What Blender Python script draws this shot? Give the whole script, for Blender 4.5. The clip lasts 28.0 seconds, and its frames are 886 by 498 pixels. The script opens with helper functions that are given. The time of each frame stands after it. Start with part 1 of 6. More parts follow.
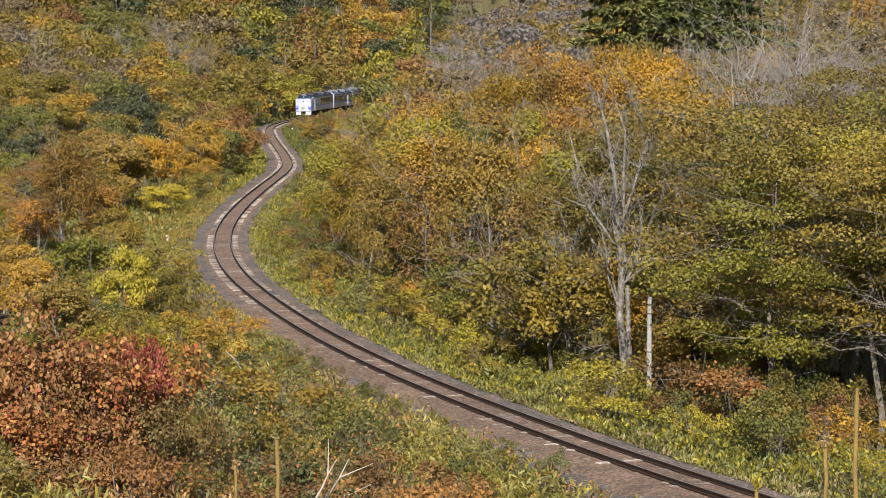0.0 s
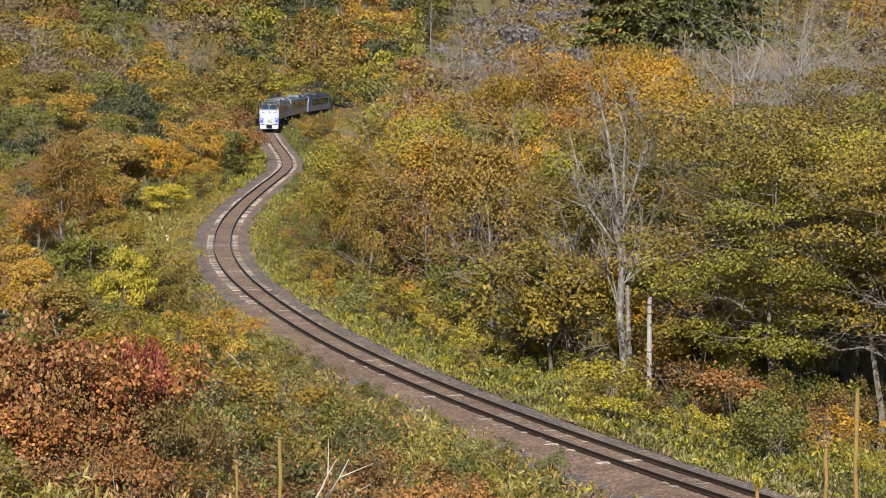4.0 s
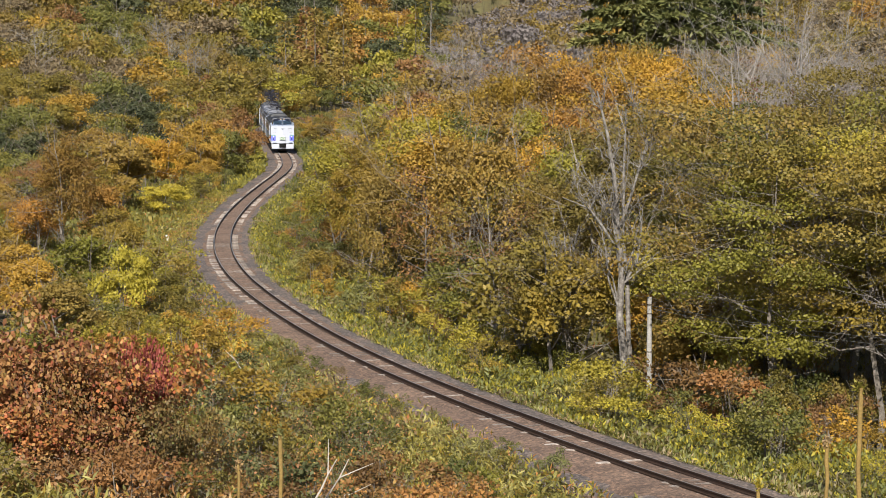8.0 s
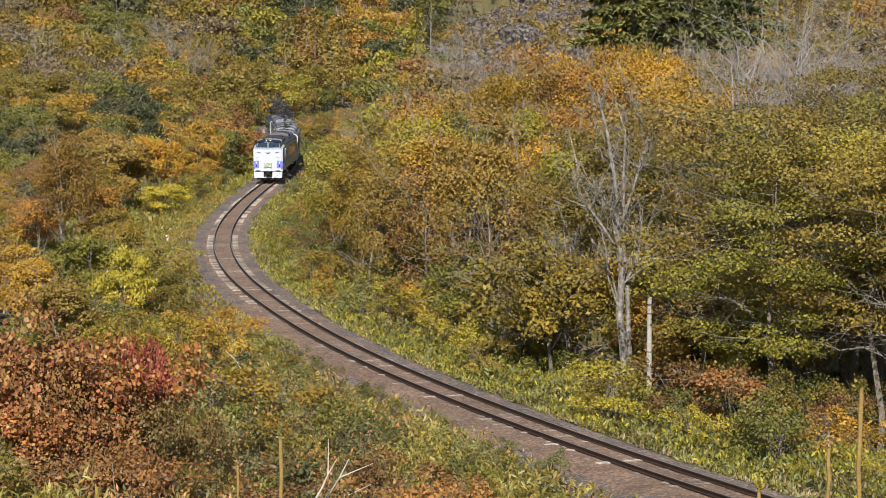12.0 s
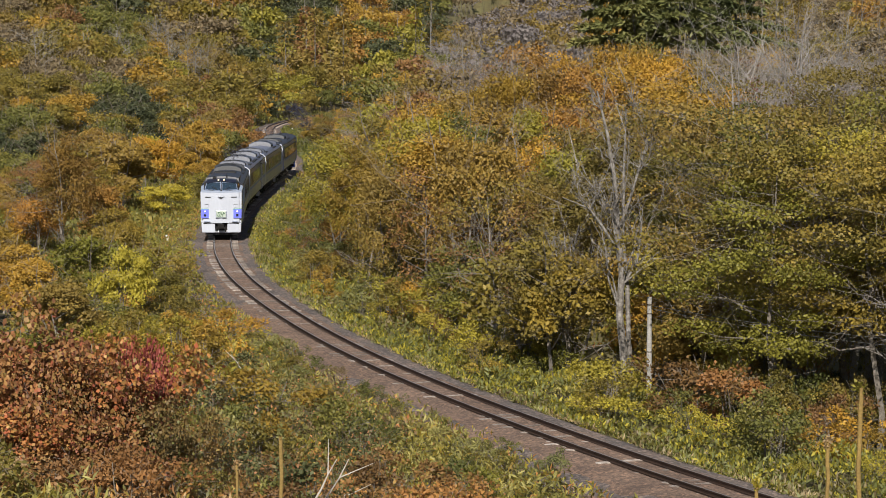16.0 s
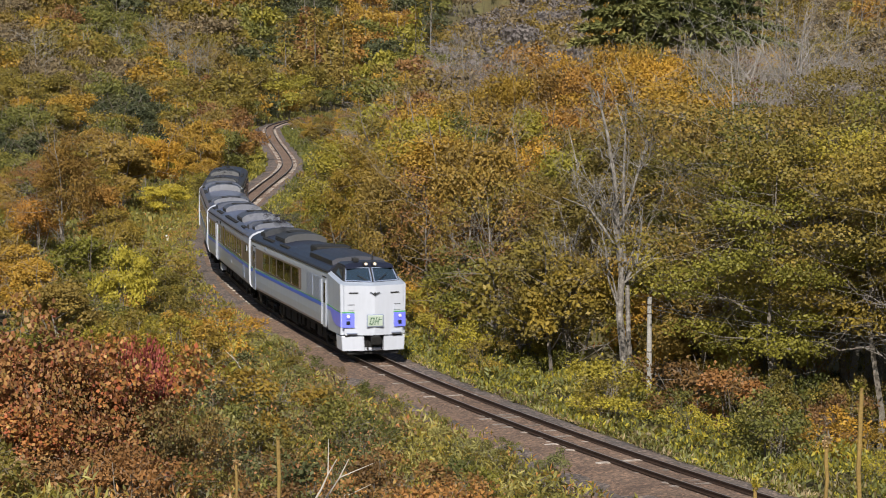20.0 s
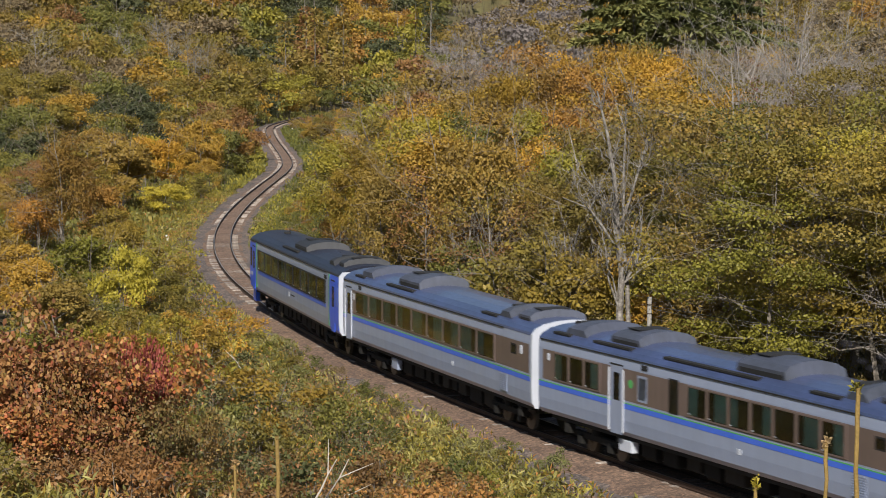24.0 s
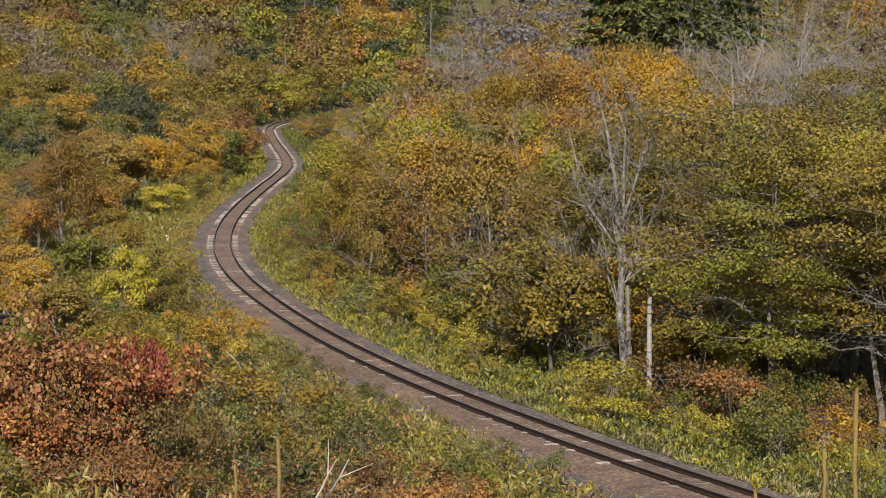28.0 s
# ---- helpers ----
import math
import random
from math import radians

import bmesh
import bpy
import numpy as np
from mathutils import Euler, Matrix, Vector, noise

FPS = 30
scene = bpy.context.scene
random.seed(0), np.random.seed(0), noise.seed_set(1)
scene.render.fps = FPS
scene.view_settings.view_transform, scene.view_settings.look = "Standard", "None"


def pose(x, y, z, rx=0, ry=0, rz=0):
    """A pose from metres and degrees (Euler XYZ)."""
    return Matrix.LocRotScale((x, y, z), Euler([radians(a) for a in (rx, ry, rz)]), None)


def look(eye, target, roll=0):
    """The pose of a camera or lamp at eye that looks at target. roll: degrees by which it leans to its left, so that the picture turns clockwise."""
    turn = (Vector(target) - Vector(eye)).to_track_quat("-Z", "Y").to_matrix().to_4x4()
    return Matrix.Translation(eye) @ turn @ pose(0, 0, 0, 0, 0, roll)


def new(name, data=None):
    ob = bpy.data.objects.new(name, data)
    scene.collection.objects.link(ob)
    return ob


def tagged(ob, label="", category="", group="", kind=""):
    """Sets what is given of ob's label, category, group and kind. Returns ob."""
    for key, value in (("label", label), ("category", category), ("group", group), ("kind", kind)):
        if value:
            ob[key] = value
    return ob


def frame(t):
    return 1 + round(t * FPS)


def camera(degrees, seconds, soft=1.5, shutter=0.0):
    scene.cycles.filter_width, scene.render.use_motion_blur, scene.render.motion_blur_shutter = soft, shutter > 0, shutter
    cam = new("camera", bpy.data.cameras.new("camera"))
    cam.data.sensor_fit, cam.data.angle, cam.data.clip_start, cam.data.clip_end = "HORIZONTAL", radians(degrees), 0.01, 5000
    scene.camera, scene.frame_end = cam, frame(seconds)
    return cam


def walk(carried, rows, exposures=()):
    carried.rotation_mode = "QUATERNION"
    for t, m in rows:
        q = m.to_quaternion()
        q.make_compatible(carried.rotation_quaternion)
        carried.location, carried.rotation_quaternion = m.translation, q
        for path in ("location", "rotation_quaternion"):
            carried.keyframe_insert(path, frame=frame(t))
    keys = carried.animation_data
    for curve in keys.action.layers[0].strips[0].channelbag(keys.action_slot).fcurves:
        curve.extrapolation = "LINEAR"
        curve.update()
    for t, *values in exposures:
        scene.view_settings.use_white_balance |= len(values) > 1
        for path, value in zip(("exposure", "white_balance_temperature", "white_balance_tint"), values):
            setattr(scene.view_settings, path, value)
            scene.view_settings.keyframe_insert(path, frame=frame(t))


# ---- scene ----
# ------------------------------------------------------------------ camera
cam = camera(21.147, 28.0, soft=0.8, shutter=0.4)
EYE = (0.0, 0.0, 12.84)
CAM_POSE = pose(0.0, 0.0, 12.84, 90.0 - 4.7636, 0.0, 0.0)
walk(cam, [(0.0, CAM_POSE), (28.0, CAM_POSE)], exposures=[(0.0, 0.64), (12.5, 0.64), (14.5, 0.35), (28.0, 0.35)])

# ------------------------------------------------------------------ light
SUN_TO = Vector((-0.04, -0.765, 0.645)).normalized()
world = bpy.data.worlds.new("sky")
scene.world = world
world.use_nodes = True
_wn = world.node_tree
_sky = _wn.nodes.new("ShaderNodeTexSky")
_sky.sky_type = "NISHITA"
_sky.sun_disc = False
_sky.sun_elevation = math.asin(SUN_TO.z)
_sky.sun_rotation = math.atan2(SUN_TO.x, SUN_TO.y)
_wn.links.new(_sky.outputs[0], _wn.nodes["Background"].inputs[0])
_wn.nodes["Background"].inputs[1].default_value = 0.06
sun_data = bpy.data.lights.new("sun", "SUN")
sun_data.energy = 5.4
sun_data.angle = radians(0.53)
sun_data.color = (1.0, 0.93, 0.82)
sun = new("sun", sun_data)
sun.matrix_world = look((0, 0, 60), Vector((0, 0, 60)) - SUN_TO)

# ------------------------------------------------------------------ materials


def node_material(name):
    m = bpy.data.materials.new(name)
    m.use_nodes = True
    nt = m.node_tree
    return m, nt, nt.nodes["Principled BSDF"]


def add(nt, kind, **values):
    n = nt.nodes.new(kind)
    for k, v in values.items():
        n.inputs[k].default_value = v
    return n


def ramp(nt, source, stops):
    r = nt.nodes.new("ShaderNodeValToRGB")
    while len(r.color_ramp.elements) < len(stops):
        r.color_ramp.elements.new(0.5)
    for e, (p, c) in zip(r.color_ramp.elements, stops):
        e.position = p
        e.color = (*c, 1)
    nt.links.new(source, r.inputs[0])
    return r.outputs[0]


def mixed(nt, fac, a, b, blend="MIX"):
    m = nt.nodes.new("ShaderNodeMix")
    m.data_type = "RGBA"
    m.blend_type = blend
    for sock, v in ((m.inputs[0], fac), (m.inputs[6], a), (m.inputs[7], b)):
        if isinstance(v, (int, float)):
            sock.default_value = v
        elif isinstance(v, tuple):
            sock.default_value = (*v, 1)
        else:
            nt.links.new(v, sock)
    return m.outputs[2]


def surface(name, colors, rough=0.7, metal=0.0, grain=40.0, stain=1.2, bump=0.2, obj_var=0.0, spec=0.4):
    """A plain material whose colour wanders between colors at two scales, with fine relief."""
    m, nt, b = node_material(name)
    co = nt.nodes.new("ShaderNodeTexCoord")
    n1 = add(nt, "ShaderNodeTexNoise", Scale=stain, Detail=5.0, Roughness=0.6)
    n2 = add(nt, "ShaderNodeTexNoise", Scale=grain, Detail=3.0, Roughness=0.7)
    for n in (n1, n2):
        nt.links.new(co.outputs["Object"], n.inputs["Vector"])
    k = len(colors)
    col = ramp(nt, n1.outputs[0], [(0.3 + 0.4 * i / max(1, k - 1), c) for i, c in enumerate(colors)])
    g = ramp(nt, n2.outputs[0], [(0.3, (0.62, 0.62, 0.62)), (0.7, (1.25, 1.25, 1.25))])
    col = mixed(nt, 0.6, col, g, "MULTIPLY")
    if obj_var:
        oi = nt.nodes.new("ShaderNodeObjectInfo")
        v = ramp(nt, oi.outputs["Random"], [(0.0, (1 - obj_var,) * 3), (1.0, (1 + obj_var,) * 3)])
        col = mixed(nt, 1.0, col, v, "MULTIPLY")
    nt.links.new(col, b.inputs["Base Color"])
    b.inputs["Roughness"].default_value = rough
    b.inputs["Metallic"].default_value = metal
    b.inputs["Specular IOR Level"].default_value = spec
    if bump:
        bp = add(nt, "ShaderNodeBump", Strength=bump, Distance=0.03)
        nt.links.new(n2.outputs[0], bp.inputs["Height"])
        nt.links.new(bp.outputs[0], b.inputs["Normal"])
    return m


def leaf_material(name, dark, mid, light, odd=None, through_light=0.30, patchy=0.6, spread=(), vary=1.0):
    """Leaves: each one takes its own tone, each plant leans lighter or darker, and patches run through the crown."""
    m, nt, b = node_material(name)
    dark, mid, light, odd = [c and (c[0] * 1.14, c[1] * 1.11, c[2] * 1.08 + 0.009) for c in (dark, mid, light, odd)]
    geo = nt.nodes.new("ShaderNodeNewGeometry")
    oi = nt.nodes.new("ShaderNodeObjectInfo")
    co = nt.nodes.new("ShaderNodeTexCoord")
    n = add(nt, "ShaderNodeTexNoise", Scale=0.55, Detail=3.0)
    nt.links.new(co.outputs["Object"], n.inputs["Vector"])
    part_way = lambda a, b, f: tuple(u + (v - u) * f for u, v in zip(a, b))
    stops = [(0.0, part_way(dark, mid, 0.5 if patchy > 0.5 else 0.0)), (0.45, mid), (0.85, part_way(light, mid, 0.5))]
    if odd:
        stops.append((0.98 if patchy > 0.5 else 0.92, part_way(odd, mid, 0.45 if patchy > 0.5 else 0.0)))
    if spread:
        stops = [((i + 0.5) / len(spread), c) for i, c in enumerate(spread)]
    col = ramp(nt, geo.outputs["Random Per Island"], stops)
    patch = ramp(nt, n.outputs[0], [(0.32, dark), (0.5, mid), (0.7, light)])
    col = mixed(nt, patchy, col, patch)
    var = ramp(nt, oi.outputs["Random"], [(0.0, (0.62, 0.68, 0.64)), (0.5, (1.0, 1.0, 1.0)), (1.0, (1.3, 1.18, 1.0))])
    col = mixed(nt, vary, col, var, "MULTIPLY")
    nt.links.new(col, b.inputs["Base Color"])
    b.inputs["Roughness"].default_value = 0.55
    b.inputs["Specular IOR Level"].default_value = 0.3
    tr = nt.nodes.new("ShaderNodeBsdfTranslucent")
    nt.links.new(col, tr.inputs["Color"])
    mx = nt.nodes.new("ShaderNodeMixShader")
    mx.inputs[0].default_value = through_light
    nt.links.new(b.outputs[0], mx.inputs[1])
    nt.links.new(tr.outputs[0], mx.inputs[2])
    nt.links.new(mx.outputs[0], nt.nodes["Material Output"].inputs["Surface"])
    return m


LEAF = {
    "olive": leaf_material("olive_leaves", (0.068, 0.06, 0.012), (0.165, 0.135, 0.02), (0.30, 0.23, 0.035), (0.42, 0.29, 0.05)),
    "green": leaf_material("green_leaves", (0.058, 0.068, 0.015), (0.13, 0.132, 0.025), (0.23, 0.22, 0.045), (0.37, 0.31, 0.06)),
    "lime": leaf_material("yellow_green_leaves", (0.11, 0.105, 0.014), (0.225, 0.205, 0.024), (0.33, 0.29, 0.04), (0.40, 0.34, 0.06)),
    "gold": leaf_material("golden_leaves", (0.15, 0.095, 0.014), (0.30, 0.19, 0.022), (0.43, 0.285, 0.04), (0.24, 0.22, 0.04)),
    "orange": leaf_material("orange_leaves", (0.135, 0.075, 0.016), (0.27, 0.152, 0.028), (0.38, 0.22, 0.042), (0.25, 0.19, 0.045)),
    "rust": leaf_material("rust_brown_leaves", (0.105, 0.06, 0.02), (0.20, 0.108, 0.034), (0.29, 0.168, 0.055), (0.32, 0.15, 0.045)),
    "red": leaf_material("red_leaves", (0.16, 0.045, 0.025), (0.34, 0.115, 0.05), (0.46, 0.21, 0.085), (0.40, 0.30, 0.06)),
    "grey": leaf_material("grey_olive_leaves", (0.078, 0.062, 0.032), (0.165, 0.13, 0.068), (0.27, 0.215, 0.12), (0.31, 0.19, 0.07)),
    "dark": leaf_material("dark_green_leaves", (0.025, 0.034, 0.012), (0.056, 0.066, 0.022), (0.108, 0.112, 0.036), (0.2, 0.18, 0.05)),
    "sasa": leaf_material("bamboo_grass_leaves", (0.105, 0.112, 0.034), (0.225, 0.225, 0.07), (0.37, 0.355, 0.145), (0.50, 0.46, 0.26)),
    "straw": leaf_material("dry_straw", (0.17, 0.12, 0.06), (0.31, 0.23, 0.12), (0.46, 0.37, 0.23), (0.50, 0.44, 0.34)),
    "turning": leaf_material("turning_red_orange_leaves", (0.12, 0.045, 0.025), (0.32, 0.14, 0.05), (0.42, 0.27, 0.08), patchy=0.2,
                             spread=((0.09, 0.034, 0.024), (0.19, 0.10, 0.04), (0.33, 0.125, 0.045), (0.39, 0.26, 0.09), (0.23, 0.095, 0.04), (0.16, 0.15, 0.045), (0.31, 0.08, 0.05), (0.30, 0.19, 0.06))),
    "wilting": leaf_material("wilting_ochre_green_leaves", (0.085, 0.066, 0.024), (0.20, 0.135, 0.042), (0.38, 0.22, 0.068), (0.18, 0.19, 0.05), patchy=0.3),
    "tipped": leaf_material("green_leaves_with_russet_tips", (0.06, 0.068, 0.026), (0.145, 0.15, 0.05), (0.25, 0.235, 0.095), (0.42, 0.17, 0.075), patchy=0.3),
    "russet": leaf_material("russet_leaves", (0.12, 0.075, 0.028), (0.28, 0.15, 0.045), (0.40, 0.25, 0.075), (0.17, 0.18, 0.05), patchy=0.3),
    "needle": leaf_material("fir_needles", (0.05, 0.064, 0.02), (0.105, 0.12, 0.034), (0.19, 0.185, 0.058), None, 0.15),
    "lemon": leaf_material("bright_yellow_green_leaves", (0.17, 0.148, 0.018), (0.345, 0.298, 0.03), (0.46, 0.395, 0.05), None, vary=0.25),
    "ochre": leaf_material("dull_ochre_leaves", (0.10, 0.075, 0.017), (0.20, 0.145, 0.028), (0.29, 0.21, 0.045), (0.24, 0.21, 0.05)),
    # haze of the far hills is put into this flat grey-brown
    "misty": leaf_material("hazed_grey_brown_leaves", (0.13, 0.118, 0.11), (0.165, 0.15, 0.142), (0.20, 0.185, 0.175), None),
    "ember": leaf_material("crimson_leaves", (0.11, 0.028, 0.024), (0.20, 0.05, 0.04), (0.28, 0.10, 0.055), (0.30, 0.17, 0.06)),
}
BARK = surface("grey_bark", [(0.085, 0.073, 0.06), (0.155, 0.135, 0.115), (0.26, 0.235, 0.205)], 0.9, grain=18, stain=2.5, bump=0.6, obj_var=0.25)
PALE_BARK = surface("pale_bark", [(0.12, 0.108, 0.098), (0.185, 0.17, 0.157), (0.27, 0.255, 0.24)], 0.85, grain=14, stain=2.0, bump=0.4, obj_var=0.2)
# snag bark darkened: the wood's shade is put into its colour
SHADED_BARK = surface("shaded_brown_bark", [(0.03, 0.024, 0.018), (0.07, 0.058, 0.046), (0.12, 0.10, 0.085)], 0.9, grain=16, stain=4.0, bump=0.6)
SNAG_BARK = surface("mottled_grey_bark", [(0.06, 0.052, 0.045), (0.17, 0.155, 0.14), (0.30, 0.285, 0.27)], 0.9, grain=16, stain=5.0, bump=0.6)
TWIG = surface("grey_brown_twigs", [(0.15, 0.127, 0.124), (0.25, 0.214, 0.212)], 0.9, grain=20, stain=2.0, bump=0.3, obj_var=0.3)
GROUND = surface("leaf_litter_soil", [(0.06, 0.05, 0.022), (0.105, 0.088, 0.036), (0.14, 0.13, 0.05)], 0.95, grain=6, stain=0.25, bump=0.8)

# ------------------------------------------------------------------ the railway's line in plan
TRACK_PLAN = [(-2.0, 640.0), (-10.5, 560.0), (-15.6, 505.0), (-18.9, 463.0), (-21.6, 441.0), (-24.6, 420.0), (-26.7, 396.0), (-27.2, 376.0),
              (-26.2, 358.0), (-22.8, 321.0), (-17.9, 272.0), (-16.7, 249.5), (-16.75, 226.0), (-16.75, 205.0), (-16.5, 188.0), (-15.95, 173.2), (-15.05, 161.0),
              (-13.9, 150.2), (-12.5, 140.3), (-11.0, 131.7), (-7.9, 117.2), (-5.0, 105.7), (-2.2, 96.2), (0.6, 88.1), (2.2, 83.8),
              (4.3, 78.4), (6.0, 74.2), (8.75, 68.0), (13.0, 59.3), (18.5, 50.0), (25.0, 41.0), (33.0, 32.0), (42.5, 24.0), (56.0, 15.5), (75.0, 7.0), (110.0, -4.0)]


def smooth_line(points, step=1.0):
    """A rounded line through the points at even steps, with its arc length."""
    p = np.array(points, float)
    p = np.vstack([2 * p[0] - p[1], p, 2 * p[-1] - p[-2]])
    out = []
    for a, b, c, d in zip(p[:-3], p[1:-2], p[2:-1], p[3:]):
        for t in np.linspace(0, 1, 30, endpoint=False):
            out.append(0.5 * (2 * b + (c - a) * t + (2 * a - 5 * b + 4 * c - d) * t * t + (3 * b - a - 3 * c + d) * t ** 3))
    out = np.array(out)

    def even(q):
        s = np.r_[0, np.cumsum(np.hypot(*np.diff(q, axis=0).T))]
        n = int(s[-1] / step)
        e = np.linspace(0, s[-1], n)
        return np.c_[np.interp(e, s, q[:, 0]), np.interp(e, s, q[:, 1])]
    q = even(out)
    for _ in range(60):
        q[1:-1] = 0.25 * q[:-2] + 0.5 * q[1:-1] + 0.25 * q[2:]
    q = even(q)
    return q, np.r_[0, np.cumsum(np.hypot(*np.diff(q, axis=0).T))]


LINE, ARC = smooth_line(TRACK_PLAN)
HEAD = np.gradient(LINE, axis=0)
HEAD /= np.hypot(HEAD[:, 0], HEAD[:, 1])[:, None]


def rail_z(y):
    return 0.0045 * np.maximum(0.0, np.asarray(y, float) - 150.0)


def on_line(s):
    """Place, heading and height of the line at arc length s."""
    x, y = np.interp(s, ARC, LINE[:, 0]), np.interp(s, ARC, LINE[:, 1])
    hx, hy = np.interp(s, ARC, HEAD[:, 0]), np.interp(s, ARC, HEAD[:, 1])
    return float(x), float(y), float(hx), float(hy), float(rail_z(y))


def beside(x, y):
    """How far points lie from the line (positive on the camera's hill side) and the rail's height there."""
    x, y = np.atleast_1d(np.asarray(x, float)), np.atleast_1d(np.asarray(y, float))
    n, zr = np.empty(x.shape), np.empty(x.shape)
    for i in range(0, len(x), 4000):
        dx, dy = x[i:i + 4000, None] - LINE[None, ::2, 0], y[i:i + 4000, None] - LINE[None, ::2, 1]
        k = (dx * dx + dy * dy).argmin(1)
        r = np.arange(len(k))
        hx, hy = HEAD[::2][k, 0], HEAD[::2][k, 1]
        side = -(hx * dy[r, k] - hy * dx[r, k])
        n[i:i + 4000] = np.sign(side) * np.hypot(dx[r, k], dy[r, k])
        zr[i:i + 4000] = rail_z(LINE[::2][k, 1])
    return n, zr


def ease(v, a, b):
    t = np.clip((v - a) / (b - a), 0, 1)
    return t * t * (3 - 2 * t)


def ground_z(x, y):
    x, y = np.atleast_1d(np.asarray(x, float)), np.atleast_1d(np.asarray(y, float))
    n, zr = beside(x, y)
    a = np.abs(n)
    z = zr - 0.88
    left = ease(n, 6.0, 9.0)
    right = ease(-n, 5.0, 10.0)
    # the hill on which the camera stands
    z = z + left * 11.9 * np.clip(1 - y / 82.0, 0, 1.1) ** 1.25 * ease(a, 6.0, 24.0)
    # the slope beside the line further up the valley
    z = z + left * 0.085 * np.maximum(0, n - 8) * ease(y, 120, 210)
    z = z + 26.0 * (1 - np.exp(-0.26 * np.maximum(0, n - 13) / 26.0)) * ease(y, 165, 270) * (1 - ease(y, 560, 760))
    # a low bank on the near side of the line
    z = z + 0.9 * ease(n, 2.4, 4.4) * (0.55 + 0.45 * ease(y, 62, 80)) * (1 - ease(y, 96, 118)) * (1 - ease(n, 9, 20))
    z = z - 1.5 * ease(-n, 8.0, 13.0) * (1 - 0.75 * ease(y, 110, 150))
    # the valley's head and its far ridges
    z = z + 0.05 * np.maximum(0, y - 420) * np.maximum(ease(a, 6, 40), ease(y, 545, 640)) + 60 * ease(y, 800, 1700) + 30 * ease(-x, 60, 260) * ease(y, 250, 700)
    z = z + 0.25 * np.sin(x * 0.31 + 1.3) * np.cos(y * 0.23) * ease(a, 7, 14) + 0.12 * np.sin(x * 0.9) * np.sin(y * 0.8) * ease(a, 6, 9)
    return z


# ------------------------------------------------------------------ mesh helpers


RAW = {}


def quads_mesh(name, verts, mats, mat_index=None):
    """A mesh of separate quads from an array (n, 4, 3)."""
    v = np.ascontiguousarray(verts, dtype=np.float32)
    n = len(v)
    me = bpy.data.meshes.new(name)
    me.vertices.add(n * 4)
    me.vertices.foreach_set("co", v.reshape(-1))
    me.loops.add(n * 4)
    me.loops.foreach_set("vertex_index", np.arange(n * 4, dtype=np.int32))
    me.polygons.add(n)
    me.polygons.foreach_set("loop_start", np.arange(0, n * 4, 4, dtype=np.int32))
    for m in mats:
        me.materials.append(m)
    if mat_index is not None:
        me.polygons.foreach_set("material_index", np.asarray(mat_index, dtype=np.int32))
    me.update(calc_edges=True)
    RAW[me.name] = v
    return me


def unit(v):
    return v / np.maximum(1e-9, np.linalg.norm(v, axis=-1, keepdims=True))


def leaf_quads(rng, at, length, slim=0.6, rise=0.35, up=None, fold=0.12, facing=None):
    """One folded kite a leaf, its base at each point."""
    n = len(at)
    a = unit(rng.normal(size=(n, 3)) + (0 if up is None else up) + np.array([0, 0, rise]) * 0.3)
    r = unit(rng.normal(size=(n, 3)) * (1.0 if facing is None else 0.32) + (np.array([0, -0.35, 0.9]) if facing is None else facing))
    b = unit(np.cross(r, a))
    c = np.cross(a, b)
    L = (length * rng.uniform(0.6, 1.3, n))[:, None]
    p = at
    q = np.empty((n, 4, 3))
    q[:, 0] = p
    q[:, 1] = p + a * L * 0.45 + b * L * slim * 0.5 + c * L * fold
    q[:, 2] = p + a * L
    q[:, 3] = p + a * L * 0.45 - b * L * slim * 0.5 + c * L * fold
    return q


def tubes(name, segs, mat, sides=5):
    """One mesh of tapered limbs: (p0, p1, r0, r1) each."""
    p0 = np.array([s[0] for s in segs], float)
    p1 = np.array([s[1] for s in segs], float)
    r0 = np.array([s[2] for s in segs], float)[:, None]
    r1 = np.array([s[3] for s in segs], float)[:, None]
    d = unit(p1 - p0)
    ref = np.where(np.abs(d[:, 2:3]) > 0.9, np.array([[1.0, 0, 0]]), np.array([[0, 0, 1.0]]))
    u = unit(np.cross(d, ref))
    w = np.cross(d, u)
    out = []
    for k in range(sides):
        a, b = 2 * math.pi * k / sides, 2 * math.pi * (k + 1) / sides
        ca, sa, cb, sb = math.cos(a), math.sin(a), math.cos(b), math.sin(b)
        out.append(np.stack([p0 + r0 * (ca * u + sa * w), p0 + r0 * (cb * u + sb * w),
                             p1 + r1 * (cb * u + sb * w), p1 + r1 * (ca * u + sa * w)], 1))
    return quads_mesh(name, np.concatenate(out), [mat])


def rod(points, radii, sides=8):
    """One closed bent rod through the points."""
    bm = bmesh.new()
    rings = []
    for p, r in zip(points, radii):
        rings.append([bm.verts.new((p[0] + r * math.cos(6.2832 * k / sides), p[1] + r * math.sin(6.2832 * k / sides), p[2])) for k in range(sides)])
    for a, b in zip(rings[:-1], rings[1:]):
        for k in range(sides):
            bm.faces.new((a[k], a[(k + 1) % sides], b[(k + 1) % sides], b[k]))
    bm.faces.new(rings[0][::-1])
    bm.faces.new(rings[-1])
    return bm


def part(name, bm, material, parent, label=""):
    """Links a bmesh as one mesh object under a thing or a part."""
    me = bpy.data.meshes.new(name)
    bm.to_mesh(me)
    bm.free()
    me.materials.append(material)
    return piece(name, me, parent, label)


def piece(name, me, parent, label=""):
    ob = new(name, me)
    ob.parent = parent
    if label:
        ob["label"] = label
    return ob


